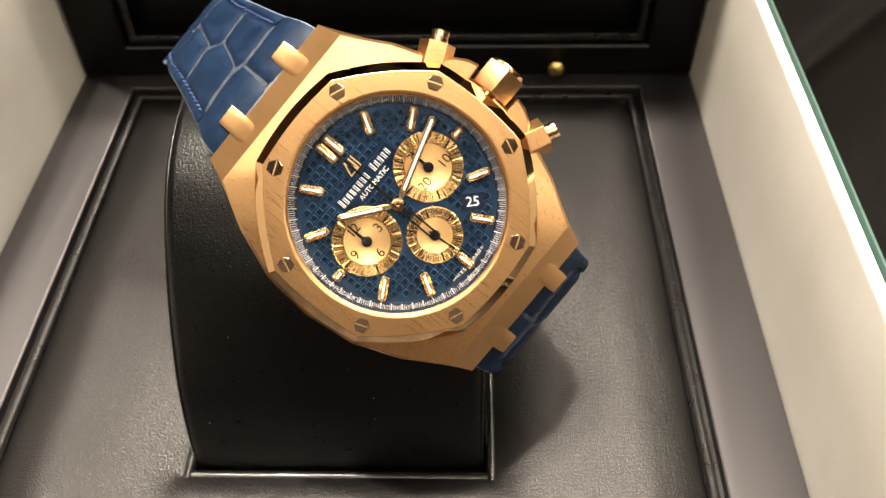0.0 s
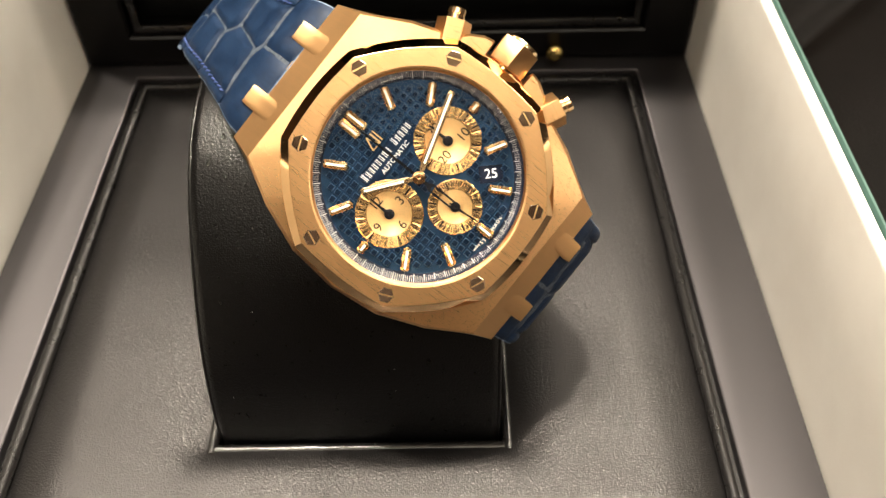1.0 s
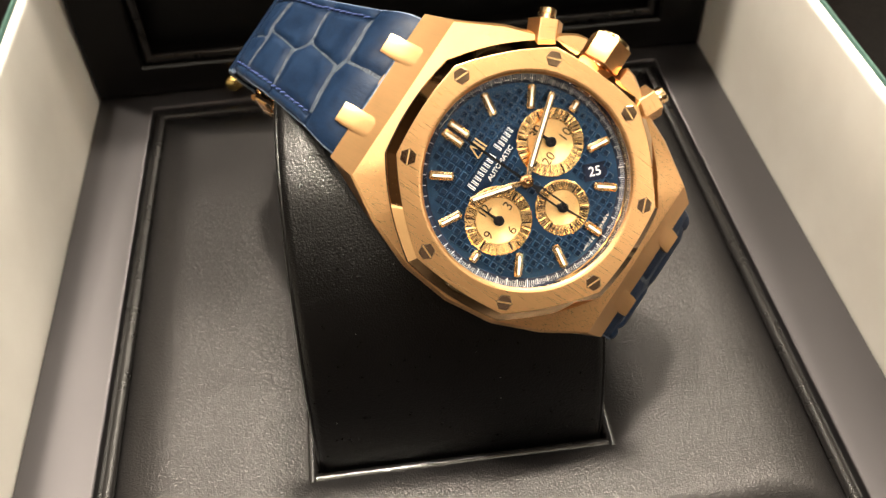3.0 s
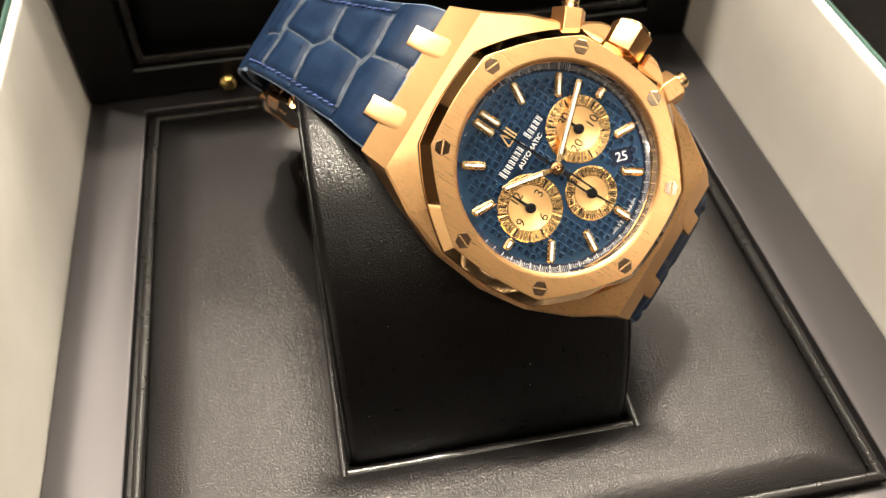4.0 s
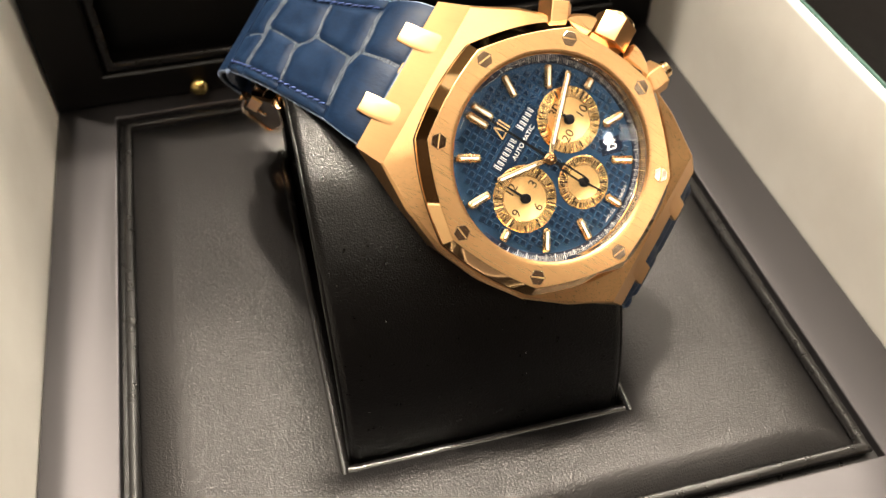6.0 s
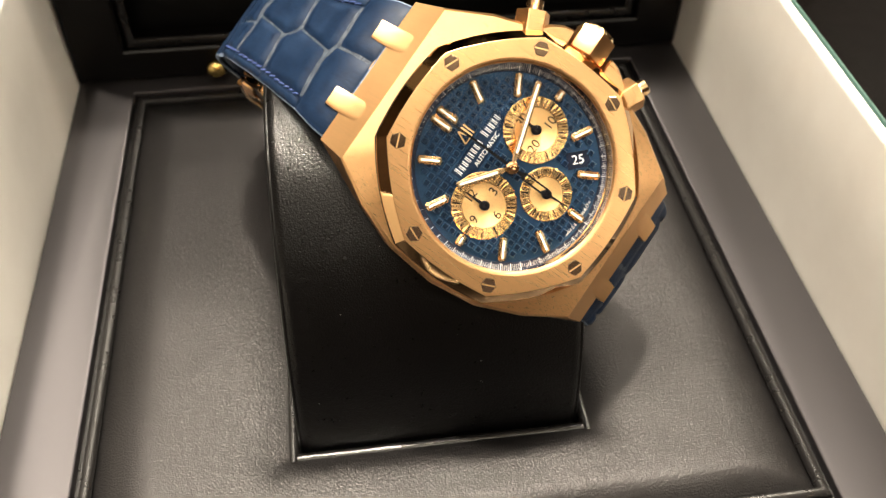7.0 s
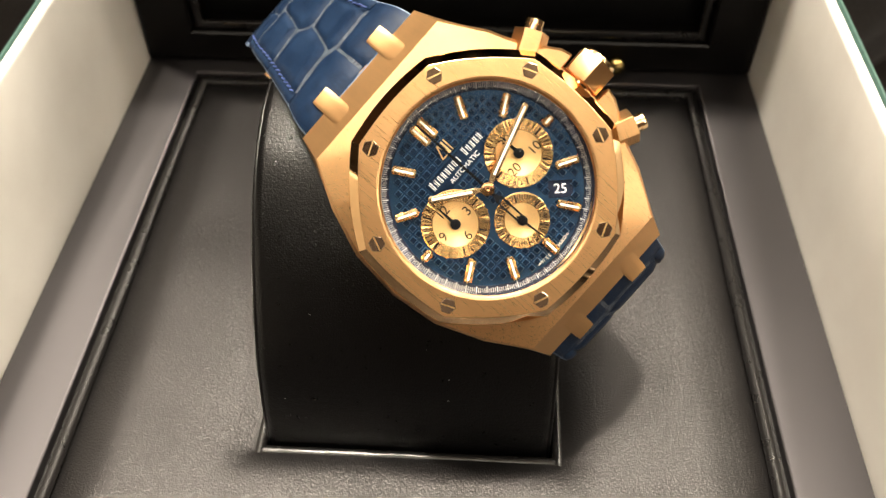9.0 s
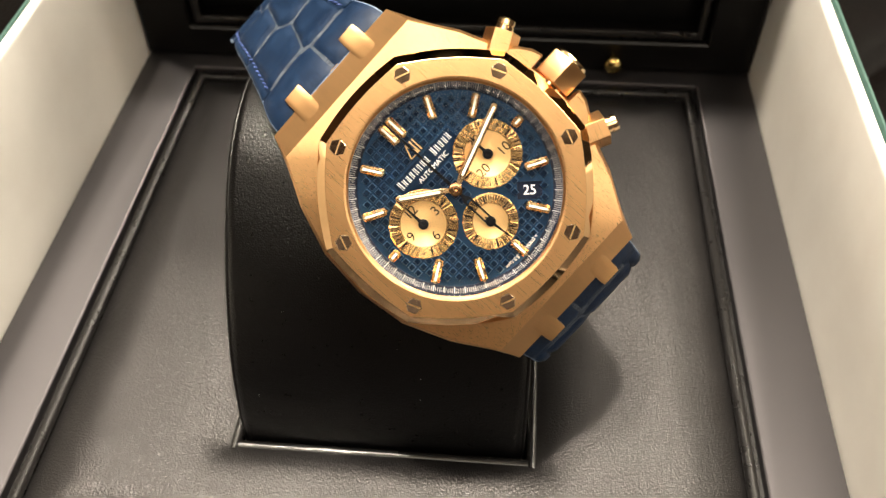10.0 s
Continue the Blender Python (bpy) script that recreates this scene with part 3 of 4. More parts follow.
    # black ring paints the shade in the gap between bevel and case
    part("gasket_gap_shade", loft([octagon(18.2, 0.7, -2.75), octagon(18.66, 0.75, -2.8), octagon(18.68, 0.75, -2.9), octagon(18.68, 0.75, -3.3)]), BLACK_PRINT, bezel, "black sealing ring, also the shade of the gap")
    bm = bmesh.new()
    for s in (1, -1):
        lp = [(-1.12, 0.11 * s), (1.12, 0.11 * s), (0.60, 0.98 * s), (-0.60, 0.98 * s)]
        bridge_loops(bm, [[(x, y, -0.3) for x, y in lp], [(x, y, 0.03) for x, y in lp], [(x * 0.96, 0.11 * s + (y - 0.11 * s) * 0.95, 0.06) for x, y in lp]], True, False, True)
    screw = mesh_of("screw", bm)
    screw.materials.append(STEEL)
    slot = mesh_of("slot", box(-1.06, 1.06, -0.105, 0.105, -0.3, 0.02))
    slot.materials.append(GOLD_SATIN)
    # black seat puts the shade of the gap round each screw into colour
    seat = [(1.19 * math.cos(math.pi * k / 3), 1.10 * math.sin(math.pi * k / 3) / 0.866 * 0.93) for k in range(6)]
    seat_me = mesh_of("screw_seat_shade", loft([[(x, y, -0.2) for x, y in seat], [(x, y, 0.012) for x, y in seat]], True, False, True))
    seat_me.materials.append(BLACK_PRINT)
    for k in range(8):
        a = radians(22.5 + 45 * k)
        turn = Matrix.Translation((17.25 * math.cos(a), 17.25 * math.sin(a), 0)) @ Matrix.Rotation(a + math.pi / 2, 4, "Z")
        one = part("screw", screw, None, bezel, "polished hexagonal slotted screw" if k == 0 else "", at=turn)
        part("screw_seat_shade", seat_me, None, bezel, at=turn)
        part("slot", slot, None, one)
    part("rehaut", lathe([(14.95, -0.3), (14.9, -2.55), (14.7, -2.62)], 128), GOLD_RIM, bezel, "polished inner ring", smooth=30)
    cr = part("crystal", lathe([(14.9, -0.62), (14.93, -0.3), (14.75, -0.14), (14.5, -0.06), (14.2, -0.03), (13.8, -0.02), (5.0, -0.012), (0.02, -0.01)], 128, True, True), GLASS, w, "clear sapphire crystal", smooth=30)
    cr.visible_shadow = False
    crown_and_pushers(w)
    dial_group(w)
    strap_group(w)
    tagged(w, "rose gold chronograph wristwatch, blue dial, blue alligator strap", "watch")


def crown_and_pushers(w):
    ring = lambda r, n, cz, off=0.0: [(r * math.cos(2 * math.pi * k / n + off), cz + r * math.sin(2 * math.pi * k / n + off)) for k in range(n)]

    def turned(steps, n, cz):
        """A round piece along x: rows of x and radius."""
        return loft([[(x, y, z) for y, z in ring(r, n, cz)] for x, r in steps], True, False, True)

    crown = part("crown", prism(ring(3.3, 6, -4.9, math.pi / 6), 20.0, 23.95, 0.16), GOLD_BRUSH, w, "six-sided brushed gold crown", smooth=25)
    part("crown_cap", turned([(23.9, 2.72), (24.3, 2.72), (24.5, 2.6), (24.62, 2.35), (24.6, 2.0), (24.66, 0.3)], 40, -4.9), GOLD_BATON, crown, smooth=30)
    part("stem", turned([(18.2, 2.2), (20.05, 2.2), (20.1, 0.2)], 24, -4.9), GOLD_POLISH, crown, smooth=40)
    block = mesh_of("pusher", prism(ring(2.6, 6, -4.7), 18.4, 23.05, 0.14))
    block.materials.append(GOLD_BRUSH)
    tip = mesh_of("pusher_tip", turned([(22.9, 1.34), (23.7, 1.34), (23.78, 1.2), (23.92, 1.2), (24.0, 1.34), (24.65, 1.3), (24.85, 1.1), (24.9, 0.55), (24.72, 0.45), (24.7, 0.05)], 28, -4.7), 35)
    tip.materials.append(GOLD_BATON)
    for a in (25.3, -25.3):
        p = part("pusher", block, None, w, "faceted gold push piece", at=Matrix.Rotation(radians(a), 4, "Z"))
        part("pusher_tip", tip, None, p)
    for s in (1, -1):
        lp = [(17.2, 3.35), (20.3, 3.35), (21.85, 3.45), (22.0, 3.7), (21.65, 5.2), (20.5, 7.0), (19.4, 7.9), (17.2, 8.2)]
        top = [(17.2, 3.5), (20.3, 3.55), (21.45, 3.6), (21.55, 3.8), (21.25, 5.0), (20.15, 6.75), (19.2, 7.6), (17.2, 7.9)]
        bm = loft([[(x, s * y, -7.4) for x, y in lp], [(x, s * y, -3.3) for x, y in lp], [(x, s * y, -2.62) for x, y in top]], True, True, True)
        part("crown_guard", bm, GOLD_BRUSH, w)


def bar(length, width, height, crest=0.35):
    """An applied marker along y from 0: bevelled bar with rounded ends."""
    def outline(w, e):
        pts = []
        for k in range(9):
            a = math.pi * k / 8
            pts.append((w * math.cos(a), length - e - w * 0.6 + w * 0.6 * math.sin(a)))
        for k in range(9):
            a = math.pi + math.pi * k / 8
            pts.append((w * math.cos(a), e + w * 0.6 + w * 0.6 * math.sin(a)))
        return pts
    lo, hi = outline(width / 2, 0.0), outline(width / 2 * crest, 0.16)
    return loft([[(x, y, 0) for x, y in lo], [(x, y, height * 0.55) for x, y in lo], [(x, y, height) for x, y in hi]], True, False, True)


DZ = -2.9


def tapisserie():
    """Raised pyramids with cut tops that cover the dial between the counters."""
    bm = bmesh.new()
    p, base, topw, h = 1.18, 0.46, 0.36, 0.24
    n = int(14 / p) + 1
    for i in range(-n, n + 1):
        for j in range(-n, n + 1):
            x, y = (i + 0.5) * p, (j + 0.5) * p
            if math.hypot(x, y) > 13.25:
                continue
            if math.hypot(x - 6.7, y) < 5.3 or math.hypot(x + 6.7, y) < 5.3 or math.hypot(x, y + 6.75) < 4.4:
                continue
            if abs(x) < 5.75 and 3.5 < y < 6.9:
                continue
            q = Vector((x - 6.95, y + 7.85))
            r, s = q.dot(Vector((0.7071, -0.7071))), q.dot(Vector((0.7071, 0.7071)))
            if abs(r) < 2.05 and abs(s) < 1.55:
                continue
            lo = [bm.verts.new((x + a * base, y + b * base, DZ)) for a, b in ((-1, -1), (1, -1), (1, 1), (-1, 1))]
            hi = [bm.verts.new((x + a * topw, y + b * topw, DZ + h)) for a, b in ((-1, -1), (1, -1), (1, 1), (-1, 1))]
            for k in range(4):
                # side faces take the paler blue that stands for caught light
                bm.faces.new((lo[k], lo[(k + 1) % 4], hi[(k + 1) % 4], hi[k])).material_index = 1
            bm.faces.new(hi)
    return bm


def subdial(watch, cx, cy, r_out, r_in, ticks, numerals, size):
    sub = part("subdial", lathe([(r_in, 0.16), (r_in - 0.05, 0.14), (0.02, 0.12)], 64, False, True), GOLD_DISC, watch, "gold-toned counter", smooth=40, at=Matrix.Translation((cx, cy, DZ)))
    rnd = random.Random(int(cx * 10 + cy * 7))
    loops = [circle(r, z, 96) for r, z in ((r_out, 0.0), (r_out, 0.16), (r_out - 0.12, 0.24), (r_in + 0.1, 0.17), (r_in, 0.12))]
    for k in range(96):
        x, y, z = loops[2][k]
        loops[2][k] = (x, y, z + rnd.uniform(-0.035, 0.035))
    part("counter_ring", loft(loops), GOLD_RING, sub)
    bm = bmesh.new()
    for k in range(ticks):
        a = 2 * math.pi * k / ticks
        long = k % (ticks // 6 if ticks % 6 == 0 else 5) == 0
        r0 = r_out - (1.45 if long else 0.95)
        hw = 0.10 if long else 0.06
        z0 = 0.235
        c, s = math.cos(a), math.sin(a)
        pts = [(r0, -hw), (r_out - 0.25, -hw), (r_out - 0.25, hw), (r0, hw)]
        lo = [bm.verts.new((c * x - s * y, s * x + c * y, 0.15)) for x, y in pts]
        hi = [bm.verts.new((c * x - s * y, s * x + c * y, z0 + 0.012)) for x, y in pts]
        bm.faces.new(hi)
        for i in range(4):
            bm.faces.new((lo[i], lo[(i + 1) % 4], hi[(i + 1) % 4], hi[i]))
    part("tick_marks", bm, BLACK_PRINT, sub)
    for words, x, y in numerals:
        part("numeral", lettering(words, size, 0.012), BLACK_PRINT, sub, at=Matrix.Translation((x, y, 0.145)))
    return sub


def counter_hand(sub, angle, length, tail, w=0.28):
    """angle: clockwise degrees from 12."""
    lp = [(-w * 0.6, -tail), (w * 0.6, -tail), (w, 0), (w * 0.35, length), (-w * 0.35, length), (-w, 0)]
    bm = loft([[(x, y, 0.55) for x, y in lp], [(x, y, 0.68) for x, y in lp]], True, True, True)
    hand = part("counter_hand", bm, BLACK_PRINT, sub, at=Matrix.Rotation(-radians(angle), 4, "Z"))
    part("counter_hub", lathe([(0.74, 0.12), (0.74, 0.72), (0.62, 0.8), (0.24, 0.8), (0.2, 0.72)], 24, False, True), BLACK_PRINT, sub, smooth=40)
    return hand


def main_hand(w, name, angle, length, start, width, z):
    turn = Matrix.Rotation(-radians(angle), 4, "Z")
    hw = width / 2
    lp = [(-0.28, 0.6), (0.28, 0.6), (hw, start), (hw, length - 0.35), (hw * 0.55, length), (-hw * 0.55, length), (-hw, length - 0.35), (-hw, start)]
    mid = sum(y for _, y in lp) / len(lp)
    bm = loft([[(x, y, z) for x, y in lp], [(x, y, z + 0.14) for x, y in lp], [(x * 0.7, mid + (y - mid) * 0.975, z + 0.22) for x, y in lp]], True, True, True)
    hand = part(name, bm, GOLD_BATON, w, "polished gold hand with cream inlay", at=turn)
    part("inlay", box(-hw * 0.34, hw * 0.34, start + 0.2, length - 0.5, z + 0.18, z + 0.26), LUME, hand)
    return hand


def dial_group(w):
    dial = part("dial", lathe([(14.9, DZ + 0.05), (14.0, DZ + 0.02), (13.95, DZ), (0.02, DZ)], 96, False, True), DIAL_FLOOR, w, "blue dial with raised square grid")
    part("square_grid", tapisserie(), DIAL, dial).data.materials.append(DIAL_EDGE_LIT)
    # smooth cartouche under the writing
    part("cartouche", box(-5.6, 5.6, 3.65, 6.75, DZ, DZ + 0.1, 0.04, 1), DIAL, dial)
    part("minute_track", lathe([(13.85, DZ), (13.95, DZ + 0.14), (14.85, DZ + 0.34)], 128), DATE_BLUE, dial, "dark minute ring", smooth=30)
    bm = bmesh.new()
    for k in range(300):
        a = 2 * math.pi * k / 300
        big = k % 5 == 0
        r0, hw = (14.0, 0.042) if big else (14.2, 0.019)
        c, s = math.cos(a), math.sin(a)
        vs = []
        for r, y in ((r0, -hw), (14.72, -hw), (14.72, hw), (r0, hw)):
            z = DZ + 0.14 + 0.2 * (r - 13.95) / 0.9 + 0.015
            vs.append(bm.verts.new((c * r - s * y, s * r + c * y, z)))
        bm.faces.new(vs)
    part("minute_marks", bm, WHITE_PRINT, dial)
    # hour markers
    long_bar, short_bar, six_bar = bar(3.6, 1.2, 0.6, 0.5), bar(1.9, 1.2, 0.6, 0.5), bar(2.9, 1.2, 0.6, 0.5)
    meshes = {}
    for key, bm, ln in (("long", long_bar, 3.6), ("short", short_bar, 1.9), ("six", six_bar, 2.9)):
        me = mesh_of("hour_marker", bm, 30)
        me.materials.append(GOLD_BATON)
        inlay = mesh_of("inlay", box(-0.15, 0.15, 0.45, ln - 0.45, 0.55, 0.625))
        inlay.materials.append(LUME)
        meshes[key] = me, inlay, ln
    spots = [(0, -0.76), (0, 0.76)] + [(h, 0) for h in range(1, 12)]
    for h, off in spots:
        key = "short" if h in (3, 9) else "six" if h == 6 else "long"
        me, inlay, ln = meshes[key]
        m = Matrix.Rotation(-radians(30 * h), 4, "Z") @ Matrix.Translation((off, 13.75 - ln, DZ + 0.15))
        marker = part("hour_marker", me, None, w, "applied gold baton" if h == 1 else "", at=m)
        part("inlay", inlay, None, marker)
    # writing and emblem
    bm = bmesh.new()
    for k in range(14):
        if k == 8:
            continue
        x, hgt = -5.15 + k * 0.745, 1.3 if k in (0, 9) else 1.05
        for a, b, y0, y1 in ((0.06, 0.14, 0.0, hgt), (0.31, 0.43, 0.0, hgt)):
            z0, z1 = DZ + 0.09, DZ + 0.125
            lp = [(x + a, 5.27 + y0), (x + b, 5.27 + y0), (x + b, 5.27 + y1), (x + a, 5.27 + y1)]
            bridge_loops(bm, [[(u, v, z0) for u, v in lp], [(u, v, z1) for u, v in lp]], True, False, True)
    part("name_bars", bm, WHITE_PRINT, dial, "row of white printed bars")
    part("printed_word", lettering("AUTOMATIC", 1.0, 0.012), WHITE_PRINT, dial, "white printed word AUTOMATIC", at=Matrix.Translation((0.2, 4.35, DZ + 0.115)))
    part("emblem_base", box(-1.25, 1.25, 7.15, 9.35, DZ, DZ + 0.12, 0.04, 1), DIAL, dial)
    bm = bmesh.new()

    def strip(a, b, wd):
        d = (Vector(b) - Vector(a)).normalized() * wd / 2
        lp = [(a[0] - d.y, a[1] + d.x), (a[0] + d.y, a[1] - d.x), (b[0] + d.y, b[1] - d.x), (b[0] - d.y, b[1] + d.x)]
        bridge_loops(bm, [[(x, y, DZ + 0.1) for x, y in lp], [(x, y, DZ + 0.3) for x, y in lp]], True, False, True)

    for a, b, wd in (((-1.05, 7.38), (-0.3, 9.3), 0.2), ((0.3, 7.38), (-0.3, 9.3), 0.26), ((-1.05, 7.38), (0.3, 7.38), 0.16), ((0.5, 7.3), (0.5, 9.3), 0.26), ((1.0, 7.3), (1.0, 9.3), 0.2)):
        strip(a, b, wd)
    part("emblem", bm, GOLD_SATIN, dial, "small applied gold emblem")
    for words, a0 in (("SWISS", 189.3), ("MADE", 171.6)):
        for k, ch in enumerate(words):
            a = a0 - (2.25 if words == "SWISS" else 2.7) * (k - (len(words) - 1) / 2) * 1.0
            part("printed_letter", lettering(ch, 0.72, 0.01), WHITE_PRINT, dial, at=Matrix.Rotation(-radians(a), 4, "Z") @ Matrix.Translation((0, 13.15, DZ + 0.19)) @ Matrix.Rotation(math.pi, 4, "Z"))
    # date
    turn = Matrix.Translation((6.95, -7.85, DZ)) @ Matrix.Rotation(radians(-45), 4, "Z")
    date = part("date_window", loft([rect_loop(-1.75, 1.75, -1.25, 1.25, z) for z in (0.0, 0.12)] + [rect_loop(-1.6, 1.6, -1.1, 1.1, z) for z in (0.12, 0.03)], True, False, True), DATE_BLUE, w, "dark date window", at=turn)
    part("date_number", lettering("25", 1.95, 0.010), WHITE_PRINT, date, "white number 25", at=Matrix.Translation((0, 0, 0.05)))
    # counters
    a = subdial(w, 6.7, 0.0, 4.95, 3.25, 30, (("10", 2.1, -1.2), ("20", -2.1, -1.2), ("30", 0.0, 2.45)), 1.95)
    counter_hand(a, 0, 3.4, 0.2)
    b = subdial(w, -6.7, 0.0, 4.95, 3.25, 24, (("3", 2.5, 0.0), ("6", 0.0, -2.45), ("9", -2.5, 0.0), ("12", 0.0, 2.4)), 2.0)
    counter_hand(b, 0, 3.4, 0.2)
    c = subdial(w, 0.0, -6.75, 4.02, 2.5, 60, (), 1.0)
    counter_hand(c, 175, 3.3, 1.0, 0.22)
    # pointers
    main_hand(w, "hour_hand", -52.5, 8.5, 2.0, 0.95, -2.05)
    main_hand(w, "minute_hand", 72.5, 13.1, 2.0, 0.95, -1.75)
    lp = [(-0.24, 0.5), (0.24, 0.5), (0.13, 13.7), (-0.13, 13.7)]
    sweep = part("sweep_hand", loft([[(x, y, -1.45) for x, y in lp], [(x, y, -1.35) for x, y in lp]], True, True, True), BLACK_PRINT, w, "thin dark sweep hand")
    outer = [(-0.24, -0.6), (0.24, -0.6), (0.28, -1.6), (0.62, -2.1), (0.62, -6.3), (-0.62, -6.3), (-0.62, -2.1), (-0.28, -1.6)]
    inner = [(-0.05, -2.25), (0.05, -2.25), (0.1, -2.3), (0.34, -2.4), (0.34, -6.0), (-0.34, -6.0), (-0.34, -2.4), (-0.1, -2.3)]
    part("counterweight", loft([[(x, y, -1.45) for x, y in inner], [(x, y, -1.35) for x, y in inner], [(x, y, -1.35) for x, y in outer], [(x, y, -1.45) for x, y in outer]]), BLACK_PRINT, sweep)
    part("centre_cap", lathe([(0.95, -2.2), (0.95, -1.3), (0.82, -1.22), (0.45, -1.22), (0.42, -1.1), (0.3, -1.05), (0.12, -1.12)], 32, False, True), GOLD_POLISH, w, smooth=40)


# ---- strap: centre line in the watch's (y, z) plane ----
LONG = [(23.6, -8.6), (25.0, -9.1), (27.6, -11.0), (30.2, -14.6), (33.1, -19.1), (36.0, -23.5), (39.0, -28.0), (42.4, -33.2), (45.0, -39.5), (46.4, -47.0), (46.2, -55.0), (44.3, -62.5), (40.5, -68.0)]
SHORT = [(-23.4, -8.7), (-25.2, -10.1), (-27.2, -12.2), (-29.2, -14.9), (-30.2, -18.8), (-29.6, -23.0), (-26.6, -28.0), (-23.0, -36.0), (-16.0, -44.5), (-7.0, -51.0), (2.0, -54.5)]


class Band:
    def __init__(self, pts, widths, t0, t1):
        self.line = spline([(0, y, z) for y, z in pts], 10)
        self.s = [0.0]
        for a, b in zip(self.line, self.line[1:]):
            self.s.append(self.s[-1] + (b - a).length)
        self.w, self.t, self.out = widths, (t0, t1), 1.0 if pts[0][0] > 0 else -1.0

    def frame_at(self, s):
        s = min(max(s, 0.0), self.s[-1] - 1e-6)
        i = max(k for k in range(len(self.s) - 1) if self.s[k] <= s)
        f = (s - self.s[i]) / (self.s[i + 1] - self.s[i])
        d0 = (self.line[i + 1] - self.line[max(i - 1, 0)]).normalized()
        d1 = (self.line[min(i + 2, len(self.line) - 1)] - self.line[i]).normalized()
        d = (d0 * (1 - f) + d1 * f).normalized()
        n = Vector((0, -d.z, d.y)) * self.out
        return self.line[i].lerp(self.line[i + 1], f), n

    def half(self, s):
        table = self.w
        for (a, wa), (b, wb) in zip(table, table[1:]):
            if s <= b:
                return wa + (wb - wa) * (s - a) / (b - a)
        return table[-1][1]

    def thick(self, s):
        return self.t[0] + (self.t[1] - self.t[0]) * smooth_step(s / 20.0)

    def at(self, u, s, lift=0.0):
        """u: -1 to 1 across; s: mm along; lift above the upper side."""
        p, n = self.frame_at(s)
        big, small = (0.6, 0.3) if self.out > 0 else (0.2, 0.2)
        swell = big * (1 - u * u) * (1 - smooth_step(s / 14.0)) + small * (1 - u ** 4)
        return Vector((u * self.half(s), p.y, p.z)) + n * (swell + lift)

    def body(self, s0=0.0, s1=None, step=0.8):
        s1 = self.s[-1] if s1 is None else s1
        loops = []
        k = 0
        while s0 + k * step <= s1:
            s = s0 + k * step
            p, n = self.frame_at(s)
            t = self.thick(s)
            sec = [self.at(u, s, -0.35 if s > 7.0 or s < 0.5 else -0.2) for u in (-0.93, -0.8, -0.6, -0.4, -0.2, 0.0, 0.2, 0.4, 0.6, 0.8, 0.93)]
            h = self.half(s)
            for u, e in ((1.0, 0.55), (1.0, t - 0.5), (0.95, t), (-0.95, t), (-1.0, t - 0.5), (-1.0, 0.55)):
                sec.append(Vector((u * h, p.y, p.z)) - n * e)
            loops.append(sec)
            k += 1
        return loft(loops, True, True, True)

    def layer(self, u0, u1, s0, s1, lift=-0.14):
        n = int((s1 - s0) / 0.8)
        loops = [[self.at(u0 + (u1 - u0) * i / 16, s0 + (s1 - s0) * k / n, lift if 0 < i < 16 else -0.3) for i in range(17)] for k in range(n + 1)]
        return loft(loops, False)

    def scale(self, u0, u1, f0, f1, lean=0.0, nu=10, ns=10, rise=0.30, lip=0.42):
        """A horn scale between the furrows f0(u) and f1(u), from u0 to u1 across; lean: how far its sides slant."""
        bm = bmesh.new()
        grid = []
        for j in range(ns + 1):
            row = []
            for i in range(nu + 1):
                fu, fs = i / nu, j / ns
                slant = lean * (fs - 0.5)
                a, b = (u0 if abs(u0) > 0.79 else u0 + slant), (u1 if abs(u1) > 0.79 else u1 + slant)
                u = a + (b - a) * fu
                lo, hi = f0(u), f1(u)
                q = lo + (hi - lo) * fs
                eu = min(min(fu, 1 - fu) * (b - a) * self.half(q) / lip, 1.0)
                es = min(min(fs, 1 - fs) * (hi - lo) / lip, 1.0)
                h = (rise + 0.20) * (1 - (1 - eu) ** 3) * (1 - (1 - es) ** 3) - 0.20
                h += 0.05 * noise.noise(Vector((u * 5, q * 0.5, 7.0)))
                row.append(bm.verts.new(self.at(u, q, h)))
            grid.append(row)
        for j in range(ns):
            for i in range(nu):
                bm.faces.new((grid[j][i], grid[j][i + 1], grid[j + 1][i + 1], grid[j + 1][i]))
        return bm


def stitches(band, u, s0, s1, pitch=1.7):
    bm = bmesh.new()
    s = s0
    rnd = random.Random(int(u * 10) + 5)
    while s < s1:
        a, b = band.at(u + 0.022 + rnd.uniform(-0.01, 0.01), s, 0.14), band.at(u - 0.022 + rnd.uniform(-0.01, 0.01), s + pitch * 0.85, 0.14)
        n = band.frame_at(s)[1]
        mid = (a + b) / 2 + n * 0.16
        side = Vector((0.15, 0, 0))
        rings = []
        for p, k in ((a, 0.5), (a.lerp(mid, 0.6), 1.0), (mid, 1.1), (b.lerp(mid, 0.6), 1.0), (b, 0.5)):
            rings.append([p + side * k * math.cos(2 * math.pi * q / 6) + n * (0.15 * k * math.sin(2 * math.pi * q / 6) + 0.10) for q in range(6)])
        bridge_loops(bm, rings, True, True, True)
        s += pitch
    return bm


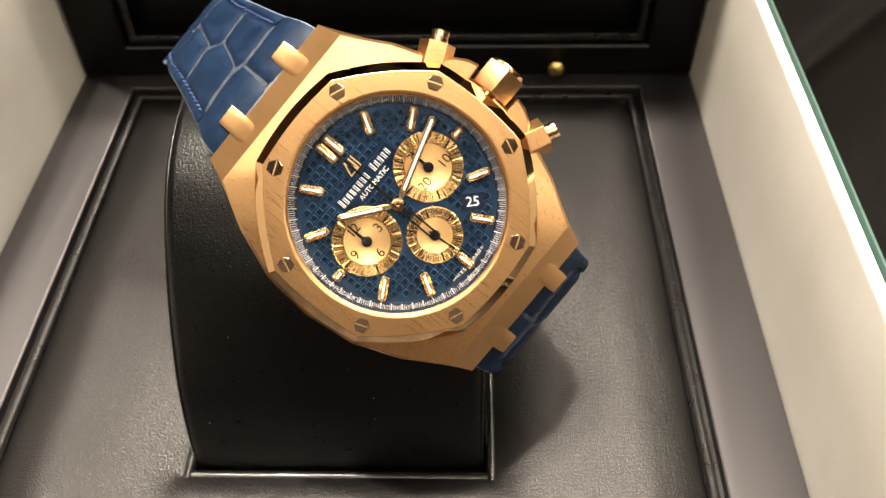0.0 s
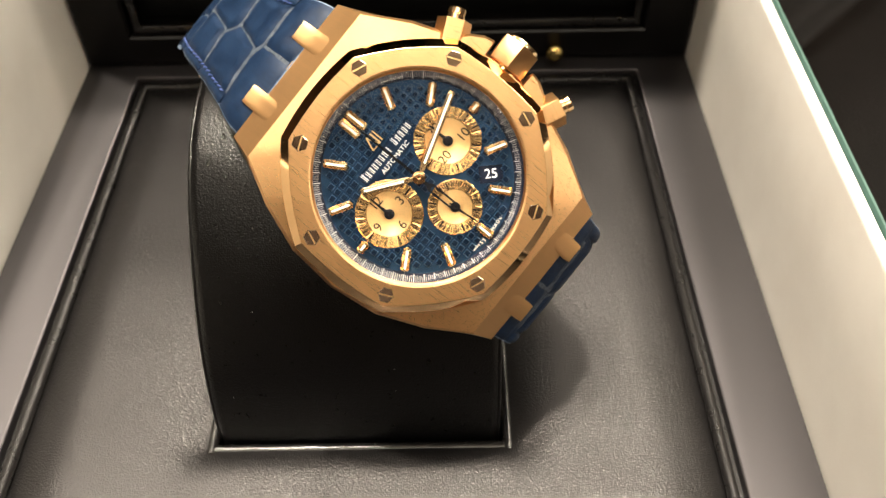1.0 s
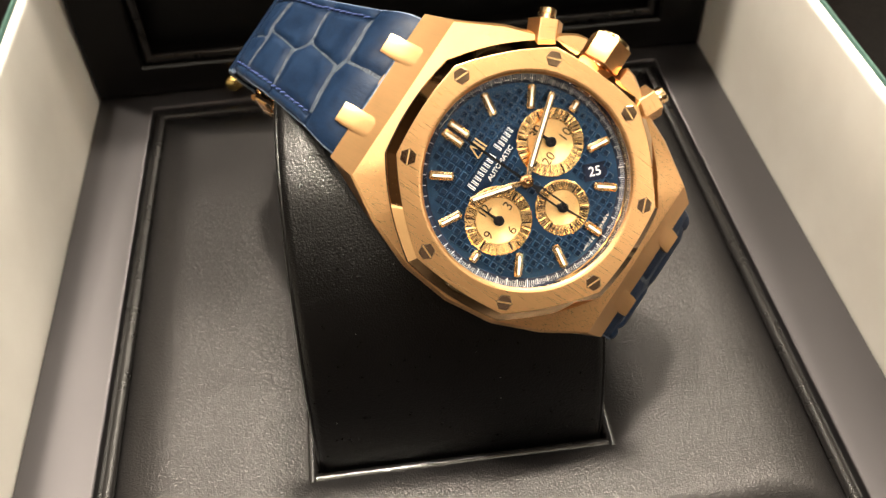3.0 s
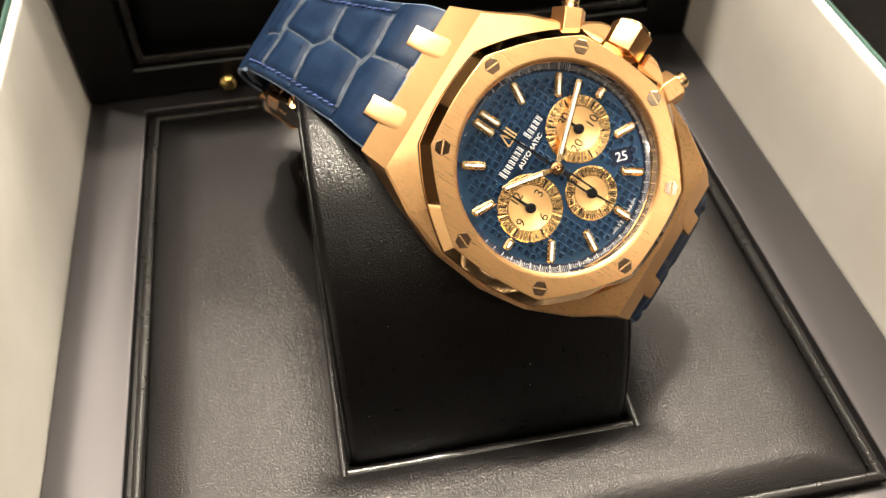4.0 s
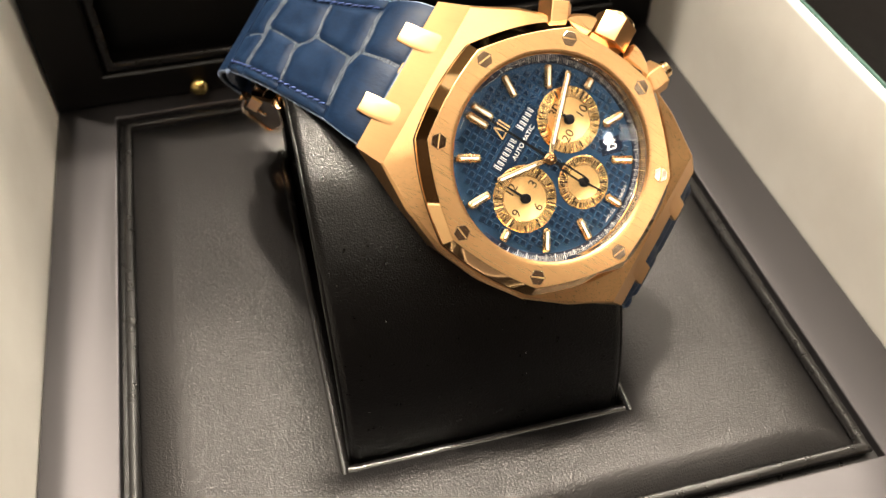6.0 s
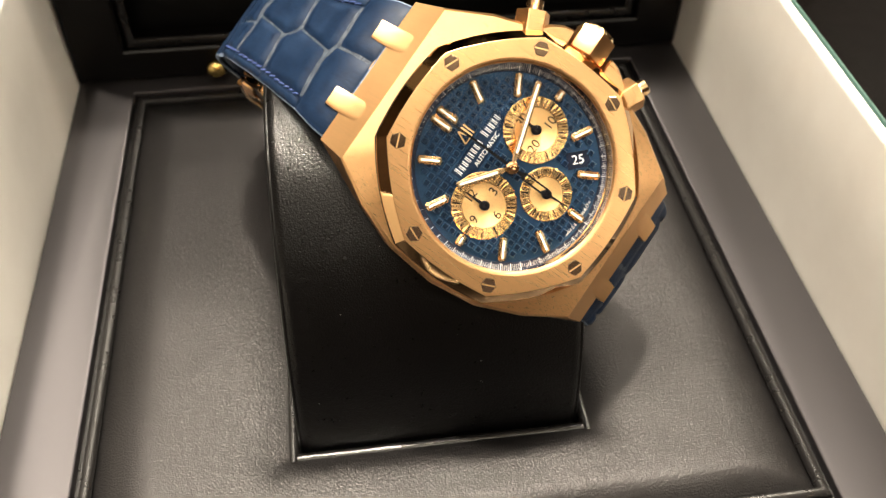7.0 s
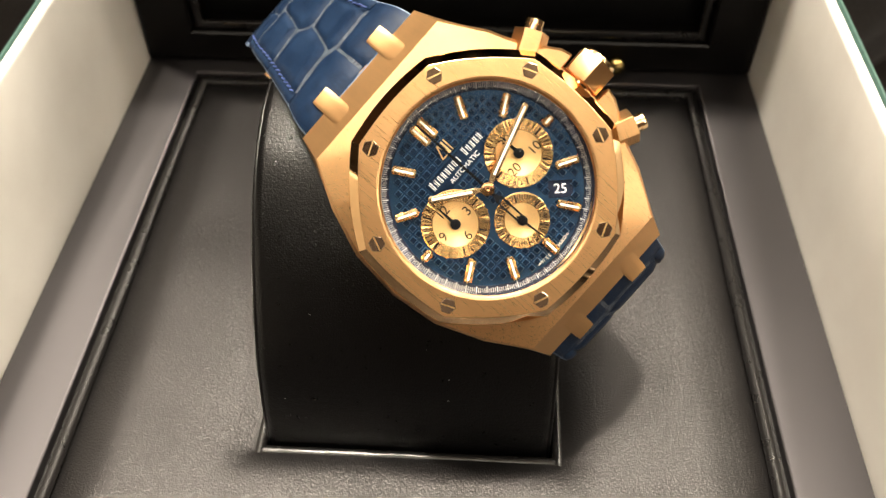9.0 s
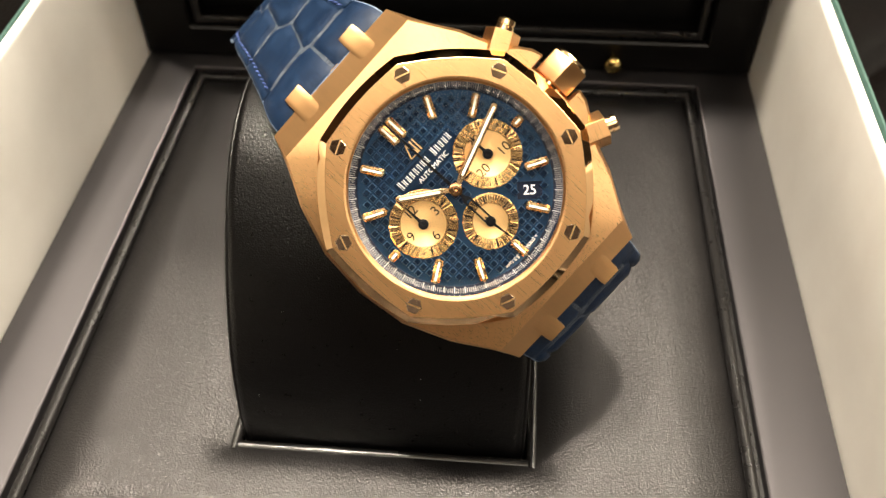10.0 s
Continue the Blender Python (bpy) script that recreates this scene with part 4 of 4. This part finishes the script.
def strap_group(w):
    long_band, short_band = Band(LONG, [(0.0, 11.7), (3.0, 11.4), (9.5, 10.3), (25.0, 8.9), (45.0, 7.8)], 4.2, 2.2), Band(SHORT, [(0.0, 11.8), (12.0, 11.4), (50.0, 9.6)], 4.2, 3.0)
    for band, seed, s_end in ((long_band, 1, 62.0), (short_band, 2, 50.0)):
        strap = part("strap", band.body(), BLUE_LEATHER, w, "blue alligator leather strap half", smooth=60)
        part("furrow_layer", band.layer(-0.80, 0.80, 0.9, min(s_end, band.s[-1])), GROOVE, strap, "pale blue skin between the scales", smooth=80)
        # furrows that cross the strap: mm along it at both edges, and how far they bow
        rows = [(-0.8, -0.8, 0.0), (9.4, 9.2, 0.9), (23.2, 21.2, 1.9), (34.5, 33.5, -0.8), (46.0, 46.0, 0.4), (56.0, 56.0, -0.4)]
        if seed == 2:
            rows = [(0.4, 0.4, 0.0), (6.0, 5.4, 0.4), (14.0, 15.0, -0.8), (24.0, 23.0, 0.8), (34.0, 34.0, 0.4)]
        splits = [0.09, 0.06, 0.0, -0.12, 0.1]
        leans = [0.0, 0.17, 0.15, -0.1, 0.1]

        def furrow(row, shift):
            a, b, bow = row
            return lambda u: a + (b - a) * (u + 1) / 2 - bow * math.tanh(u / 0.12) * math.exp(-((u / 0.5) ** 2)) + shift * (1 + 0.7 * noise.noise(Vector((u * 6, a, shift * 9))))

        for k in range(len(rows) - 1):
            if max(rows[k + 1][:2]) > band.s[-1]:
                break
            wide = 0.6 if k == 2 else 0.45 if k == 0 else 0.27
            f0, f1 = furrow(rows[k], 0.0 if k == 0 else (0.6 if k == 3 else 0.45 if k == 1 else 0.27)), furrow(rows[k + 1], -wide)
            m = splits[k] if seed == 1 else -splits[k]
            gu = 0.0025 if k == 0 else 0.006
            edge = 0.99 if k == 0 else 0.80
            for u0, u1 in ((-edge, m - gu), (m + gu, edge)):
                part("scale", band.scale(u0, u1, f0, f1, leans[k], rise=(0.14 if k == 0 else 0.30) if seed == 1 else 0.08, lip=0.2 if k == 0 else 0.42), BLUE_LEATHER, strap, smooth=80)
            if k > 0:
                for u0, u1 in ((-0.99, -0.83), (0.83, 0.99)):
                    part("edge_scale", band.scale(u0, u1, furrow(rows[k], 0.1), furrow(rows[k + 1], -0.1), 0.0, 4, 10, 0.20 if seed == 1 else 0.05, 0.5), BLUE_LEATHER, strap, smooth=80)
        for u in (-0.815, 0.815):
            part("stitching", stitches(band, u, 9.6 if seed == 1 else 15.5, min(s_end, band.s[-1] - 2)), THREAD, strap, "light blue thread")
        # pale bead carries the rounded end's highlight as well as its rubbing
        end = [band.at(-0.97 + 1.94 * k / 24, 0.5, 0.10) for k in range(25)]
        part("worn_highlight_edge", tube(end, 0.14, 6), BLUE_EDGE, strap, "pale rubbed leather edge and its painted highlight at the case", smooth=60)
        for u in (-1, 1):
            line = []
            for k in range(60):
                s = 1.0 + (band.s[-1] - 2.0) * k / 59
                p, n = band.frame_at(s)
                line.append(Vector((u * band.half(s), p.y, p.z)) - n * 0.5)
            part("edge_paint", tube(line, 0.16, 6), BLUE_EDGE, strap, "pale blue painted edge", smooth=60)
    clasp(w)


def clasp(w):
    """A folding clasp inside the bend of the strap."""
    def plate(points, x0, x1, t):
        line = spline([(0, y, z) for y, z in points], 5)
        loops = []
        for i, p in enumerate(line):
            d = (line[min(i + 1, len(line) - 1)] - line[max(i - 1, 0)]).normalized()
            n = Vector((0, -d.z, d.y)) * t / 2
            loops.append([(x0, (p + n).y, (p + n).z), (x1, (p + n).y, (p + n).z), (x1, (p - n).y, (p - n).z), (x0, (p - n).y, (p - n).z)])
        return loft(loops, True, True, True)

    fold = [(45.9, -42.0), (46.9, -47.0), (47.1, -54.0), (45.4, -60.0), (42.6, -62.3), (40.4, -58.0), (39.6, -49.0)]
    loop = part("strap_loop", plate(fold, -8.3, 8.3, 0.9), BLUE_LEATHER, w, "folded end of the blue leather strap", smooth=40)
    for x in (-8.3, 8.3):
        part("edge_paint", tube(spline([(x, y, z) for y, z in fold], 5), 0.40, 8), BLUE_EDGE, loop, smooth=60)
    c = part("clasp", plate([(40.0, -34.0), (41.0, -44.0), (40.4, -57.0), (37.5, -68.0), (32.5, -76.0)], -7.0, 7.0, 1.3), GOLD_POLISH, w, "folding rose gold clasp", smooth=30)
    part("clasp_blade", plate([(35.6, -31.0), (37.2, -43.0), (36.3, -55.0), (33.0, -65.0)], -5.5, 5.5, 1.2), GOLD_POLISH, c, smooth=30)
    side = [(41.2, -50.0), (40.4, -72.0), (36.4, -79.0), (32.6, -83.5), (32.4, -58.5), (35.8, -34.0)]
    part("clasp_plate", prism(side, -9.8, -9.2), CLASP_SIDE, c, "side of the clasp, its dark reflection painted in brown")
    part("clasp_bar", plate([(39.2, -42.0), (39.1, -51.0), (38.9, -61.0)], -10.3, -9.9, 2.1), GOLD_SLOPE, c, smooth=30)
    part("clasp_rim", tube(spline([(-9.9, y, z) for y, z in side], 4), 0.55, 8), GOLD_POLISH, c, smooth=60)
    part("clasp_cover", plate([(40.8, -60.0), (39.6, -72.0), (35.8, -78.5), (32.4, -83.0)], -8.8, 3.0, 1.4), GOLD_POLISH, c, smooth=30)
    for sx in (-1, 1):
        part("clasp_arm", plate([(39.8, -36.0), (39.6, -48.0), (38.2, -67.0)], sx * 7.1, sx * 8.8, 2.0), GOLD_POLISH, c, smooth=30)
        part("clasp_arm", plate([(36.2, -30.0), (37.6, -48.0), (32.2, -76.0)], sx * 7.1, sx * 8.5, 1.7), GOLD_POLISH, c, smooth=30)
        for y, z, r in ((41.3, -57.5, 0.9), (40.0, -72.0, 1.15), (37.0, -59.0, 1.15), (36.0, -36.0, 1.1)):
            bm = prism([(r * math.cos(2 * math.pi * k / 16), r * math.sin(2 * math.pi * k / 16)) for k in range(16)], sx * 8.2, sx * 10.2, 0.3)
            part("clasp_pin", bm, GOLD_POLISH, c, smooth=40, at=Matrix.Translation((0, y, z)))


wristwatch()
